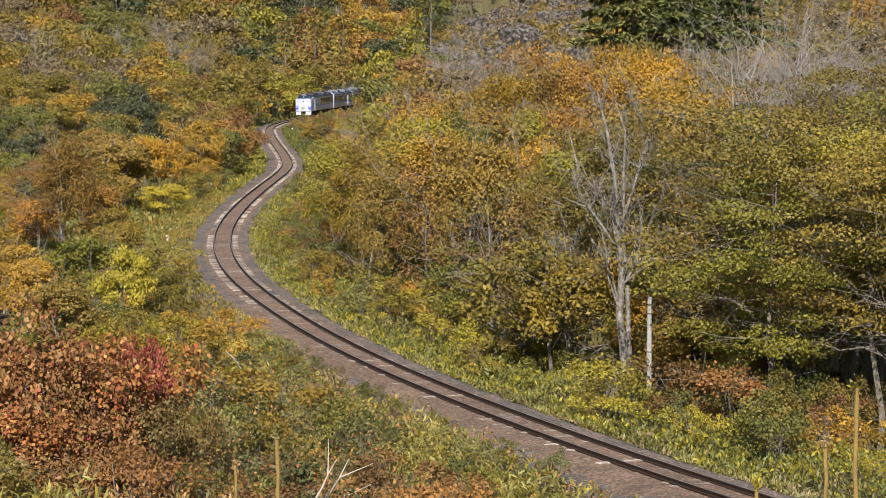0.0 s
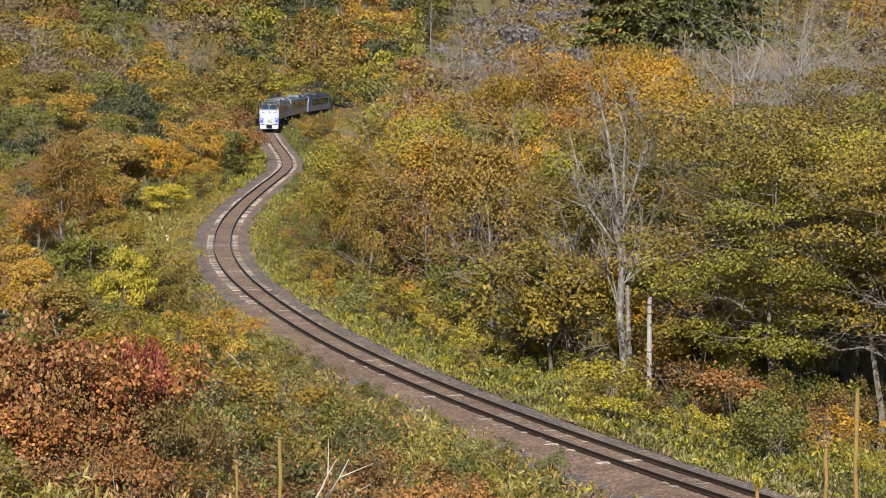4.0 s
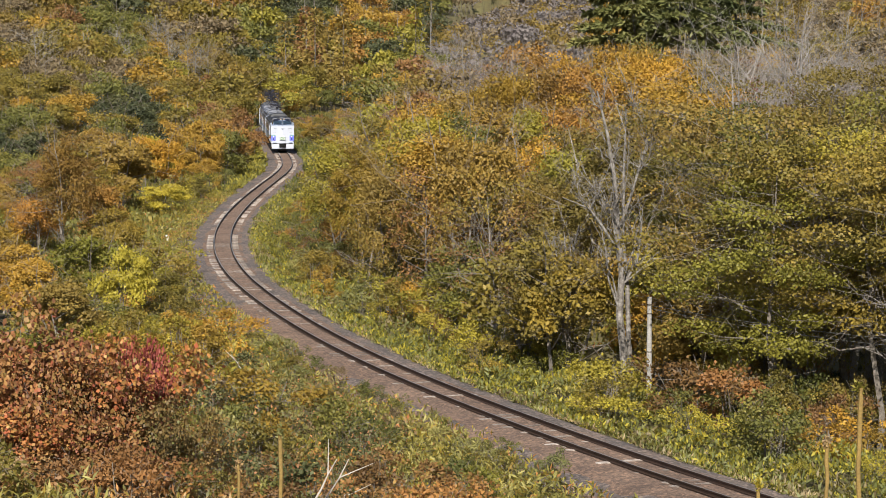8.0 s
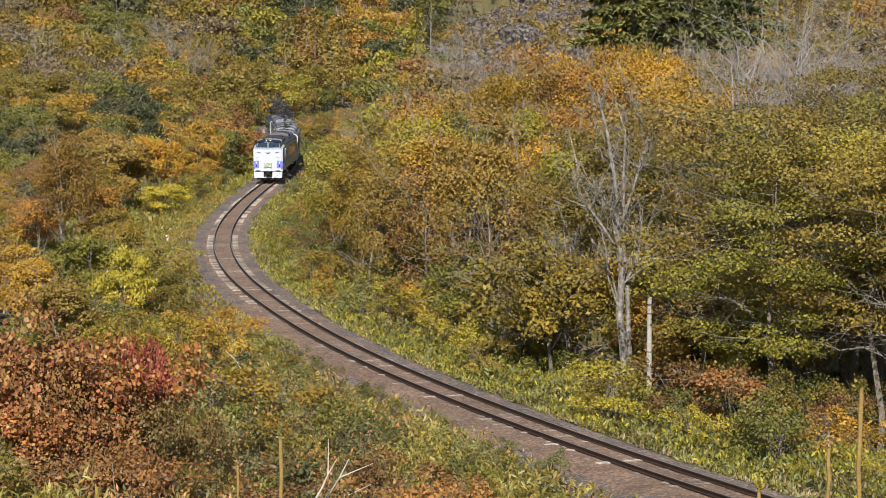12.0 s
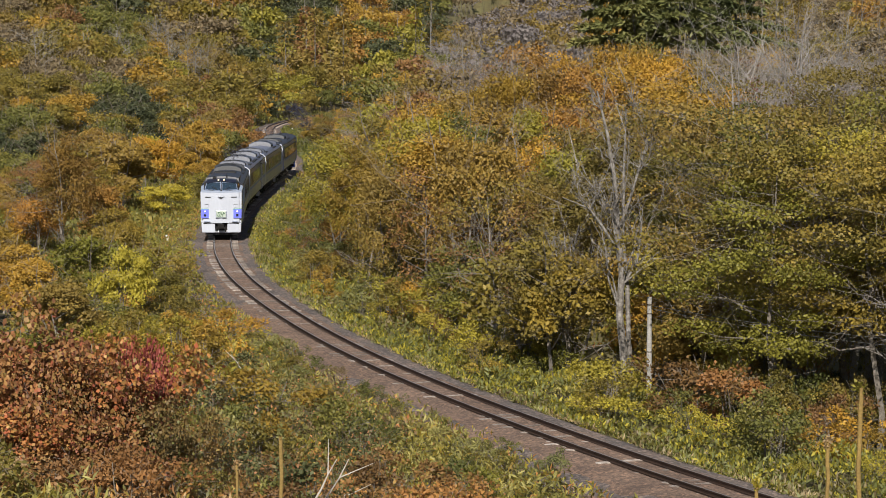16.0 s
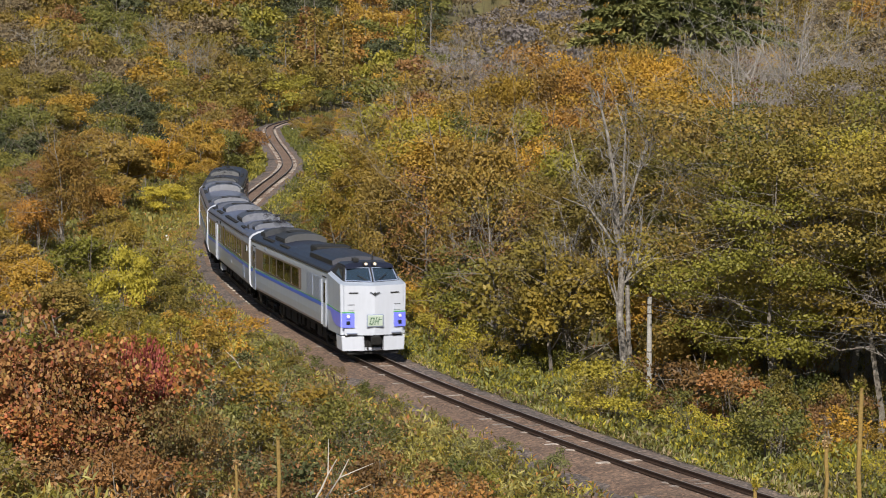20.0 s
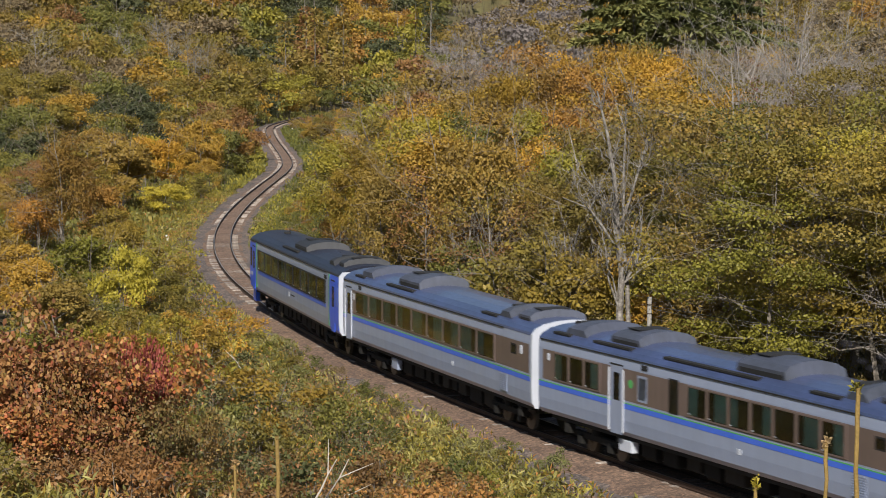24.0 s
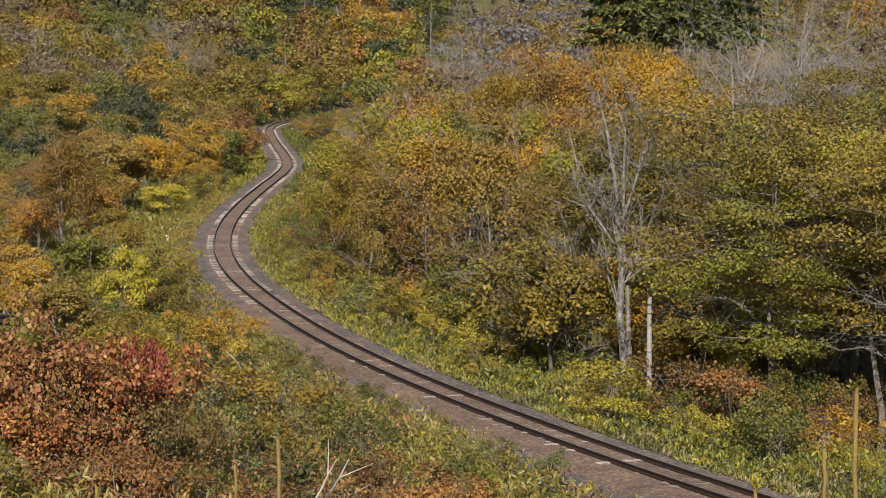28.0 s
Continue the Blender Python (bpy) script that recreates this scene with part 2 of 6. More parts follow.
def box(bm, x0, x1, y0, y1, z0, z1, bevel=0.0):
    r = bmesh.ops.create_cube(bm, size=1.0, matrix=Matrix.Translation(((x0 + x1) / 2, (y0 + y1) / 2, (z0 + z1) / 2)) @ Matrix.Diagonal((x1 - x0, y1 - y0, z1 - z0, 1)))
    if bevel:
        edges = list({e for v in r["verts"] for e in v.link_edges})
        bmesh.ops.bevel(bm, geom=edges, offset=bevel, segments=2, affect="EDGES", profile=0.5)
    return bm


def cyl(bm, centre, radius, depth, axis="Y", segments=16, r2=None):
    turn = {"Y": Matrix.Rotation(math.pi / 2, 4, "X"), "X": Matrix.Rotation(math.pi / 2, 4, "Y"), "Z": Matrix.Identity(4)}[axis]
    bmesh.ops.create_cone(bm, cap_ends=True, segments=segments, radius1=radius, radius2=radius if r2 is None else r2, depth=depth, matrix=Matrix.Translation(centre) @ turn)
    return bm


# ------------------------------------------------------------------ ground, one sheet to the horizon
def build_ground():
    xs = np.r_[np.linspace(-900, -110, 24), np.linspace(-100, 100, 134), np.linspace(110, 900, 24)]
    ys = np.r_[np.linspace(-300, -10, 16), np.linspace(-5, 260, 178), np.linspace(263, 480, 73), np.linspace(490, 2400, 60)]
    X, Y = np.meshgrid(xs, ys)
    Z = ground_z(X.ravel(), Y.ravel())
    me = bpy.data.meshes.new("ground")
    nx, ny = len(xs), len(ys)
    v = np.c_[X.ravel(), Y.ravel(), Z]
    i = np.arange(nx * ny).reshape(ny, nx)
    f = np.stack([i[:-1, :-1], i[:-1, 1:], i[1:, 1:], i[1:, :-1]], -1).reshape(-1, 4)
    me.from_pydata(v.tolist(), [], f.tolist())
    me.materials.append(GROUND)
    for p in me.polygons:
        p.use_smooth = True
    tagged(new("ground", me), "valley floor of dark soil and leaf litter", "ground", kind="structure")


build_ground()
# ------------------------------------------------------------------ the track
def bed_material(name, colors, light_speck, grain):
    m, nt, b = node_material(name)
    co = nt.nodes.new("ShaderNodeTexCoord")
    v = add(nt, "ShaderNodeTexVoronoi", Scale=grain)
    n1 = add(nt, "ShaderNodeTexNoise", Scale=0.35, Detail=6.0, Roughness=0.65)
    n2 = add(nt, "ShaderNodeTexNoise", Scale=5.0, Detail=4.0, Roughness=0.7)
    for n in (v, n1, n2):
        nt.links.new(co.outputs["Object"], n.inputs["Vector"])
    col = ramp(nt, n1.outputs[0], [(0.3, colors[0]), (0.5, colors[1]), (0.72, colors[2])])
    stone = ramp(nt, v.outputs["Color"], [(0.1, (0.4, 0.4, 0.42)), (0.6, (1.0, 1.0, 1.0)), (0.95, light_speck)])
    col = mixed(nt, 0.75, col, stone, "MULTIPLY")
    soft = ramp(nt, n2.outputs[0], [(0.35, (0.75, 0.74, 0.73)), (0.65, (1.15, 1.12, 1.1))])
    col = mixed(nt, 0.7, col, soft, "MULTIPLY")
    nt.links.new(col, b.inputs["Base Color"])
    b.inputs["Roughness"].default_value = 0.92
    bp = add(nt, "ShaderNodeBump", Strength=0.9, Distance=0.05)
    nt.links.new(v.outputs["Distance"], bp.inputs["Height"])
    nt.links.new(bp.outputs[0], b.inputs["Normal"])
    return m


BALLAST = bed_material("grey_ballast", [(0.07, 0.06, 0.059), (0.112, 0.092, 0.084), (0.165, 0.122, 0.10)], (2.3, 2.2, 2.1), 9.0)
RUSTBED = bed_material("rust_stained_ballast", [(0.105, 0.07, 0.053), (0.155, 0.104, 0.077), (0.20, 0.138, 0.103)], (2.0, 1.85, 1.7), 11.0)
RAIL_STEEL = surface("rusty_rail_steel", [(0.035, 0.022, 0.017), (0.06, 0.036, 0.026)], 0.6, 0.3, grain=30, stain=3.0, bump=0.15)
RAIL_HEAD = surface("worn_rail_head", [(0.26, 0.225, 0.21), (0.40, 0.365, 0.35)], 0.36, 0.7, grain=30, stain=2.0, bump=0.05)
SLEEPER = surface("weathered_sleeper", [(0.13, 0.10, 0.083), (0.22, 0.185, 0.16), (0.36, 0.325, 0.295)], 0.9, grain=24, stain=5.0, bump=0.5, obj_var=0.45)


def swept(name, section, mat, s0, s1, closed=False, step=1.0, wobble=0.0, seed=1):
    """A section (offset to the hill side, height over the rail's top) drawn along the line."""
    rng = np.random.default_rng(seed)
    ss = np.arange(s0, s1 + 0.01, step)
    x, y = np.interp(ss, ARC, LINE[:, 0]), np.interp(ss, ARC, LINE[:, 1])
    hx, hy = np.interp(ss, ARC, HEAD[:, 0]), np.interp(ss, ARC, HEAD[:, 1])
    z = rail_z(y)
    k = len(section)
    verts, faces = [], []
    jig = rng.normal(size=(len(ss), k)) * wobble
    jig = (jig + np.roll(jig, 1, 0) + np.roll(jig, 2, 0)) / 2
    for i in range(len(ss)):
        for j, (o, h) in enumerate(section):
            oo = o + jig[i, j] * (abs(o) > 1.8)
            verts.append((x[i] + hy[i] * oo, y[i] - hx[i] * oo, z[i] + h + 0.15 * jig[i, j]))
    last = k if closed else k - 1
    for i in range(len(ss) - 1):
        for j in range(last):
            a, b = i * k + j, i * k + (j + 1) % k
            faces.append((a, b, b + k, a + k))
    me = bpy.data.meshes.new(name)
    me.from_pydata(verts, [], faces)
    me.materials.append(mat)
    return new(name, me)


S_FIRST, S_LAST = float(ARC[0]) + 60.0, float(ARC[-1]) - 20.0
tagged(swept("ballast_shoulder", [(4.0, -0.95), (3.4, -0.70), (2.6, -0.46), (1.9, -0.25), (0.9, -0.232), (-0.9, -0.232), (-1.8, -0.25), (-2.4, -0.45), (-3.4, -0.95)],
             BALLAST, S_FIRST, S_LAST, wobble=0.17), "grey crushed-stone ballast bank under the track", "ballast", kind="structure")
tagged(swept("trackbed", [(1.32, -0.240), (1.1, -0.222), (0.72, -0.205), (0.5, -0.168), (0.0, -0.16), (-0.5, -0.168), (-0.72, -0.205), (-1.1, -0.222), (-1.32, -0.240)],
             RUSTBED, S_FIRST, S_LAST, wobble=0.04), "rust-brown stained stone between the rails", "trackbed", kind="structure")
SH0, SH1 = float(np.interp(-122.0, -LINE[:, 1], ARC)), float(np.interp(-50.0, -LINE[:, 1], ARC))
heap = swept("ballast_heap", [(3.3, -0.66), (2.6, -0.43), (1.9, -0.222), (1.25, -0.19), (1.0, -0.155), (0.74, -0.165), (0.64, -0.20)], RUSTBED, SH0, SH1, step=0.4, wobble=0.09, seed=8)
heap.parent = bpy.data.objects["trackbed"]
RAIL = [(-0.032, 0.0), (0.032, 0.0), (0.034, -0.035), (0.010, -0.05), (0.010, -0.125), (0.062, -0.140), (0.062, -0.153), (-0.062, -0.153), (-0.062, -0.140), (-0.010, -0.125), (-0.010, -0.05), (-0.034, -0.035)]
for side in (-0.566, 0.566):
    rail = tagged(swept("rail", [(o + side, h) for o, h in RAIL], RAIL_STEEL, S_FIRST, S_LAST, True),
                  "rust-brown steel rail curving through the valley", "rail", "the two rails", kind="structure")
    head = swept("rail_head", [(side - 0.026, 0.001), (side - 0.014, 0.006), (side + 0.014, 0.006), (side + 0.026, 0.001)], RAIL_HEAD, S_FIRST, S_LAST)
    head.parent = rail
# ------------------------------------------------------------------ plants


def grow(seed, height, spread, base, limbs, subs, leaves, leaf, clump, lean=0.5, flat=0.6, wander=0.05, trunk_r=None, forks=1, mat=None, slim=0.6, twigs=0, sides=None, per_clump=90, dome=0.0):
    """Trunk and crown meshes of a broadleaf tree or bush. base: where the crown begins, as a share of the height."""
    rng = np.random.default_rng(seed)
    segs, tips = [], []
    r_t = trunk_r or height * 0.014
    for fork in range(forks):
        p = np.array([rng.normal() * 0.12 * (forks > 1), rng.normal() * 0.12 * (forks > 1), -0.25])
        top = height * (rng.uniform(0.8, 1.0) if fork else 0.94)
        tilt = rng.normal(size=2) * (0.16 if forks > 1 else 0.03)
        n = 7
        stem = [p]
        for i in range(n):
            step = np.array([tilt[0] + rng.normal() * wander, tilt[1] + rng.normal() * wander, 1.0]) * (top + 0.25) / n
            stem.append(stem[-1] + step)
        radii = [r_t * (1 - 0.88 * i / n) + 0.008 for i in range(n + 1)]
        for i in range(n):
            segs.append((stem[i], stem[i + 1], radii[i], radii[i + 1]))
        count = max(3, limbs // forks)
        for k in range(count):
            h = base + (0.97 - base) * (k + rng.uniform(0, 1)) / count
            u = h * n
            i = min(n - 1, int(u))
            q = stem[i] + (stem[i + 1] - stem[i]) * (u - i)
            ang = k * 2.4 + rng.uniform(-0.5, 0.5)
            rel = (h - base) / (1 - base)
            reach = spread * (0.45 + 0.75 * math.sin(math.pi * (0.12 + 0.80 * rel))) * rng.uniform(0.65, 1.15) * (1.0 if rel < 0.8 else 0.7)
            way = np.array([math.cos(ang), math.sin(ang), lean * rng.uniform(0.4, 1.5)])
            mid = q + way * reach * 0.5 + rng.normal(size=3) * 0.11 * reach
            end = mid + (way + np.array([0, 0, 0.1])) * reach * 0.5 + rng.normal(size=3) * 0.17 * reach
            r1 = max(0.008, radii[i] * 0.38)
            segs += [(q, mid, r1, r1 * 0.65), (mid, end, r1 * 0.65, 0.006)]
            tips += [end, mid + (end - mid) * 0.5]
            for _ in range(subs):
                f = rng.uniform(0.35, 0.95)
                a = q + (mid - q) * f * 2 if f < 0.5 else mid + (end - mid) * (f - 0.5) * 2
                w = way * 0.5 + rng.normal(size=3) * 0.7
                b = a + w * reach * 0.36
                segs.append((a, b, r1 * 0.38, 0.005))
                tips += [b, (a + b) / 2]
                for _ in range(twigs):
                    g = rng.uniform(0.2, 1.0)
                    c = a + (b - a) * g
                    e = c + (unit(w) * 0.5 + rng.normal(size=3) * 0.6 + np.array([0, 0, 0.25])) * reach * 0.2
                    segs.append((c, e, 0.010, 0.004))
    trunk = tubes("trunk", segs, mat or BARK, sides or (5 if not twigs else 3))
    crown = None
    if leaves:
        tips = np.array(tips)
        # leaves gather in uneven clumps round some of the twig ends, thickest on their outer and upper sides
        lumps = max(6, min(len(tips), leaves // per_clump))
        centre = tips[rng.choice(len(tips), lumps, replace=False)]
        big = clump * rng.uniform(0.7, 1.5, lumps)
        if dome:
            # crowns grown in the open close up to an uneven dome
            d = unit(rng.normal(size=(lumps, 3)) + np.array([0, 0, 0.25]))
            d[:, 2] = np.where(d[:, 2] < -0.45, -d[:, 2], d[:, 2])
            centre = np.array([0, 0, height * 0.47]) + d * np.array([spread * 0.8, spread * 0.8, height * 0.36]) * rng.uniform(0.7, 1.12, (lumps, 1)) * dome
        share = big ** 2
        pick = rng.choice(lumps, leaves, p=share / share.sum())
        way = unit(rng.normal(size=(leaves, 3)) + np.array([0, 0, 0.35]))
        dist = big[pick] * rng.uniform(0.15, 1.0, leaves) ** 0.45 * 1.75
        off = way * dist[:, None] * np.array([1, 1, flat])
        stray = rng.random(leaves) < 0.06
        off[stray] *= 1.7
        at = centre[pick] + off
        at[:, 2] = np.maximum(at[:, 2], 0.05 + rng.uniform(0, 0.3, leaves))
        core = np.array([0, 0, height * (0.5 + 0.4 * base)])
        facing = unit(unit(off) * 0.75 + unit(at - core) * 0.55 + np.array([0, 0, 0.25]))
        crown = quads_mesh("crown", leaf_quads(rng, at, leaf, slim, up=unit(off) * 0.4, facing=facing), [LEAF["olive"]])
    return trunk, crown


def grow_fir(seed, height, spread, leaves, leaf=0.42, start=0.12):
    rng = np.random.default_rng(seed)
    segs = [(np.array([0, 0, -0.3]), np.array([0, 0, height]), height * 0.016, 0.015)]
    pts, ways = [], []
    tiers = int(height * 1.25 * (1 - start))
    for k in range(tiers):
        h = height * (start + (0.98 - start) * k / tiers)
        reach = spread * (1 - h / height) ** 0.8 * rng.uniform(0.8, 1.15) + 0.25
        for j in range(6):
            a = j * 1.047 + k * 0.7 + rng.uniform(-0.3, 0.3)
            r = reach * rng.uniform(0.7, 1.1)
            d = np.array([math.cos(a), math.sin(a), -0.22])
            o = np.array([0, 0, h])
            segs.append((o, o + d * r, 0.03, 0.006))
            m = max(4, int(leaves / (tiers * 6)))
            t = rng.uniform(0.12, 1.0, m) ** 0.7
            side = np.array([-d[1], d[0], 0])
            pts.append(o + d * r * t[:, None] + side * (rng.normal(size=m) * 0.22 * r * (1.1 - t))[:, None] + rng.normal(size=(m, 3)) * 0.05)
            ways.append(np.repeat(d[None] * 1.4, m, 0))
    at, w = np.concatenate(pts), np.concatenate(ways)
    return tubes("trunk", segs if leaf < 0.5 else segs[:1], BARK, 5 if leaf < 0.5 else 3), quads_mesh("crown", leaf_quads(rng, at, leaf, 0.34, 0.0, up=w), [LEAF["needle"]])


KINDS = {}


def kind(name, n, word, cat, trunk_word, maker):
    KINDS[name] = ([maker(i) for i in range(n)], word, cat, trunk_word)


kind("tall", 5, "tall broadleaf tree", "tree", "trunk", lambda i: grow(100 + i, 12.5, 3.0, 0.24, 26, 5, 8600, 0.185, 0.60, lean=0.3, flat=0.42, per_clump=200, slim=0.68, twigs=1))
kind("edge", 5, "tall broadleaf tree", "tree", "trunk", lambda i: grow(150 + i, 13.2, 3.3, 0.35, 34, 6, 15000, 0.138, 0.62, lean=0.22, flat=0.34, per_clump=290, trunk_r=0.15, slim=0.66, twigs=1))
kind("grove", 5, "tall full-crowned broadleaf tree", "tree", "trunk", lambda i: grow(220 + i, 10.6, 2.9, 0.08, 24, 4, 12500, 0.162, 0.46, lean=0.45, forks=2, flat=0.66, trunk_r=0.1, per_clump=170, dome=1.0, slim=0.68, twigs=1))
kind("round", 6, "rounded broadleaf tree", "tree", "trunk", lambda i: grow(200 + i, 7.0, 3.0, 0.06, 22, 3, 5600, 0.225, 0.40, lean=0.45, forks=3, flat=0.62, trunk_r=0.07, per_clump=170, dome=1.0, slim=0.7))
kind("thin", 4, "half-bare broadleaf tree with visible grey limbs", "tree", "trunk", lambda i: grow(300 + i, 10.0, 2.9, 0.2, 20, 5, 1500, 0.2, 0.45, lean=0.75, twigs=2, per_clump=30))
kind("bare", 4, "leafless tree with pale branching limbs", "tree", "trunk", lambda i: grow(400 + i, 11.5, 2.6, 0.28, 22, 6, 0, 0.1, 0.3, lean=1.1, twigs=4, mat=PALE_BARK))
kind("brush", 4, "leafless grey-brown thicket of thin stems", "tree", "trunk", lambda i: grow(500 + i, 7.0, 2.2, 0.15, 20, 5, 400, 0.16, 0.4, lean=1.2, twigs=4, per_clump=15, forks=5, mat=TWIG, trunk_r=0.05))
kind("bush", 6, "leafy bush", "bush", "stem", lambda i: grow(600 + i, 2.3, 1.3, 0.04, 16, 4, 1900, 0.15, 0.23, lean=0.6, forks=4, trunk_r=0.025, flat=0.75))
kind("mid", 6, "rounded broadleaf tree", "tree", "trunk", lambda i: grow(250 + i, 7.2, 3.0, 0.06, 14, 2, 6000, 0.222, 0.43, lean=0.45, forks=2, flat=0.6, trunk_r=0.07, sides=4, per_clump=270, dome=1.0, slim=0.7))
kind("fir", 3, "dark green fir tree with dense needles", "tree", "trunk", lambda i: grow_fir(700 + i, 15.0, 6.6, 5200, 0.40, 0.68))
kind("vine", 2, "bush with large turning leaves", "bush", "stem", lambda i: grow(800 + i, 3.4, 1.8, 0.03, 30, 5, 10500, 0.122, 0.25, lean=0.5, forks=4, trunk_r=0.03, flat=0.8, slim=0.85, per_clump=90))
kind("far", 4, "broadleaf tree", "tree", "trunk", lambda i: grow(900 + i, 8.0, 3.3, 0.08, 6, 1, 2150, 0.32, 0.56, lean=0.5, sides=3, per_clump=130, dome=1.0, slim=0.7))
kind("farwood", 4, "broadleaf tree", "tree", "trunk", lambda i: grow(920 + i, 8.0, 3.3, 0.08, 5, 0, 900, 0.47, 0.64, lean=0.5, sides=3, per_clump=60, dome=1.0, slim=0.7))
kind("farbare", 3, "bare tree", "tree", "trunk", lambda i: grow(930 + i, 10.0, 2.4, 0.3, 9, 3, 0, 0.5, 0.7, lean=1.1, sides=3, mat=PALE_BARK))
kind("farlow", 3, "broadleaf shrub", "bush", "stem", lambda i: grow(980 + i, 8.0, 3.3, 0.05, 4, 0, 210, 0.95, 0.95, lean=0.5, sides=3, per_clump=24, dome=1.0))
kind("farther", 3, "broadleaf tree", "tree", "trunk", lambda i: grow(970 + i, 8.0, 3.3, 0.08, 4, 0, 150, 1.15, 1.1, lean=0.5, sides=3, per_clump=20))
kind("farfir", 2, "fir", "tree", "trunk", lambda i: grow_fir(950 + i, 14.0, 3.2, 700, 0.7))

TONE = {"olive": "olive-green", "green": "green", "lime": "yellow-green", "gold": "golden-yellow", "orange": "orange", "rust": "rust-brown", "red": "red-brown",
        "grey": "dull grey-green", "dark": "dark green", "needle": "dark green", "straw": "straw-coloured", "lemon": "bright yellow-green", "ochre": "dull ochre", "misty": "grey-brown", "ember": "crimson", "turning": "turning red and orange", "wilting": "wilting ochre and green", "tipped": "russet-tipped green", "russet": "russet", "sasa": "pale green"}
PLANT_COUNT = [0]


def plant(kind_name, x, y, tone, size=1.0, wide=None, turn=None, sink=0.0, form=None):
    """One tree or bush with its foot on the ground at (x, y)."""
    meshes, word, cat, trunk_word = KINDS[kind_name]
    k = PLANT_COUNT[0]
    PLANT_COUNT[0] += 1
    rng = random.Random(k * 7 + 3)
    trunk, crown = meshes[rng.randrange(len(meshes)) if form is None else form]
    name = {"bush": "bush", "vine": "bush", "fir": "fir_tree", "bare": "bare_tree", "brush": "bare_thicket"}.get(kind_name, "broadleaf_tree")
    root = new(name)
    z = float(ground_z(x, y)[0]) - sink
    w = size if wide is None else wide
    root.matrix_basis = Matrix.LocRotScale((x, y, z), Euler((rng.uniform(-0.05, 0.05), rng.uniform(-0.05, 0.05), rng.uniform(0, 6.28) if turn is None else turn)), (w, w, size))
    leafy = "" if kind_name in ("bare", "brush", "fir") else " with %s autumn leaves" % TONE[tone]
    tagged(root, word + leafy, cat, "valley %ss" % cat)
    piece(trunk_word, trunk, root)
    if crown:
        c = piece("crown", crown, root)
        c.material_slots[0].link = "OBJECT"
        c.material_slots[0].material = LEAF[tone]
    return root


TONES = list(LEAF)
STAND = []


def stand(kind_name, x, y, tone, size=1.0, wide=None):
    """One tree of the uncounted woods, joined with the others at the end."""
    STAND.append((kind_name, x, y, tone, size, size if wide is None else wide))


def join_stand(name, label):
    rng = np.random.default_rng(77)
    mats = [LEAF[t] for t in TONES] + [BARK, PALE_BARK, TWIG]
    verts, index = [], []
    zs = ground_z([s[1] for s in STAND], [s[2] for s in STAND])
    for (k, x, y, tone, size, wide), z in zip(STAND, zs):
        trunk, crown = KINDS[k][0][rng.integers(len(KINDS[k][0]))]
        a = rng.uniform(0, 6.28)
        m = np.array([[math.cos(a) * wide, -math.sin(a) * wide, 0], [math.sin(a) * wide, math.cos(a) * wide, 0], [0, 0, size]])
        for me, mi in ((trunk, len(TONES) + [BARK, PALE_BARK, TWIG].index(trunk.materials[0])), (crown, TONES.index(tone))):
            if me:
                v = RAW[me.name] @ m.T + np.array([x, y, z])
                verts.append(v)
                index.append(np.full(len(v), mi))
    me = quads_mesh(name, np.concatenate(verts), mats, np.concatenate(index))
    tagged(new(name, me), label, "woods", kind="stuff")
    STAND.clear()


def choose(rng, table):
    r = rng.random() * sum(w for _, w in table)
    for v, w in table:
        r -= w
        if r <= 0:
            return v
    return table[-1][0]


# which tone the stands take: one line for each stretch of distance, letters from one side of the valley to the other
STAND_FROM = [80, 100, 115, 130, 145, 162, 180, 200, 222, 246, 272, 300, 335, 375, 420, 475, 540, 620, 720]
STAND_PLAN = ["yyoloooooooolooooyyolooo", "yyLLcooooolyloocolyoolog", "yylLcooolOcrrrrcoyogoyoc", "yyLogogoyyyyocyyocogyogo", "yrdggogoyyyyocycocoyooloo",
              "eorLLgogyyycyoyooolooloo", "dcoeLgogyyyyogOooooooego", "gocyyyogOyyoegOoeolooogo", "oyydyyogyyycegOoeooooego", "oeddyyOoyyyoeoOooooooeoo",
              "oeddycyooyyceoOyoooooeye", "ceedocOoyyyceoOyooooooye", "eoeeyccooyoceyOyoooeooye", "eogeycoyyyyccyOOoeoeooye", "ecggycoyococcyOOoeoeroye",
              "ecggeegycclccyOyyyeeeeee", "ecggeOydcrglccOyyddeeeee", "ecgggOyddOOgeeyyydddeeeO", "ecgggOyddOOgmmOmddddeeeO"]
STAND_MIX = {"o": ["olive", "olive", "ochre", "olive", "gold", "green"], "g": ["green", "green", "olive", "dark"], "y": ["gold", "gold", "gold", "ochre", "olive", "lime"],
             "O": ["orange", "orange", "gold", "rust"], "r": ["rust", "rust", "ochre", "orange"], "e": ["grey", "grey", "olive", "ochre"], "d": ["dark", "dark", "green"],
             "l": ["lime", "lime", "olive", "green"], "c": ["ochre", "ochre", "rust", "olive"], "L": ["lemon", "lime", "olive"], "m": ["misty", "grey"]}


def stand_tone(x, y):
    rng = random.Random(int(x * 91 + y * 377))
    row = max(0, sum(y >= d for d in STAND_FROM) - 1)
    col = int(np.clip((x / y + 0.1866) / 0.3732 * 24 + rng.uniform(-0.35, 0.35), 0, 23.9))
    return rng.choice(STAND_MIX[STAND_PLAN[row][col]])


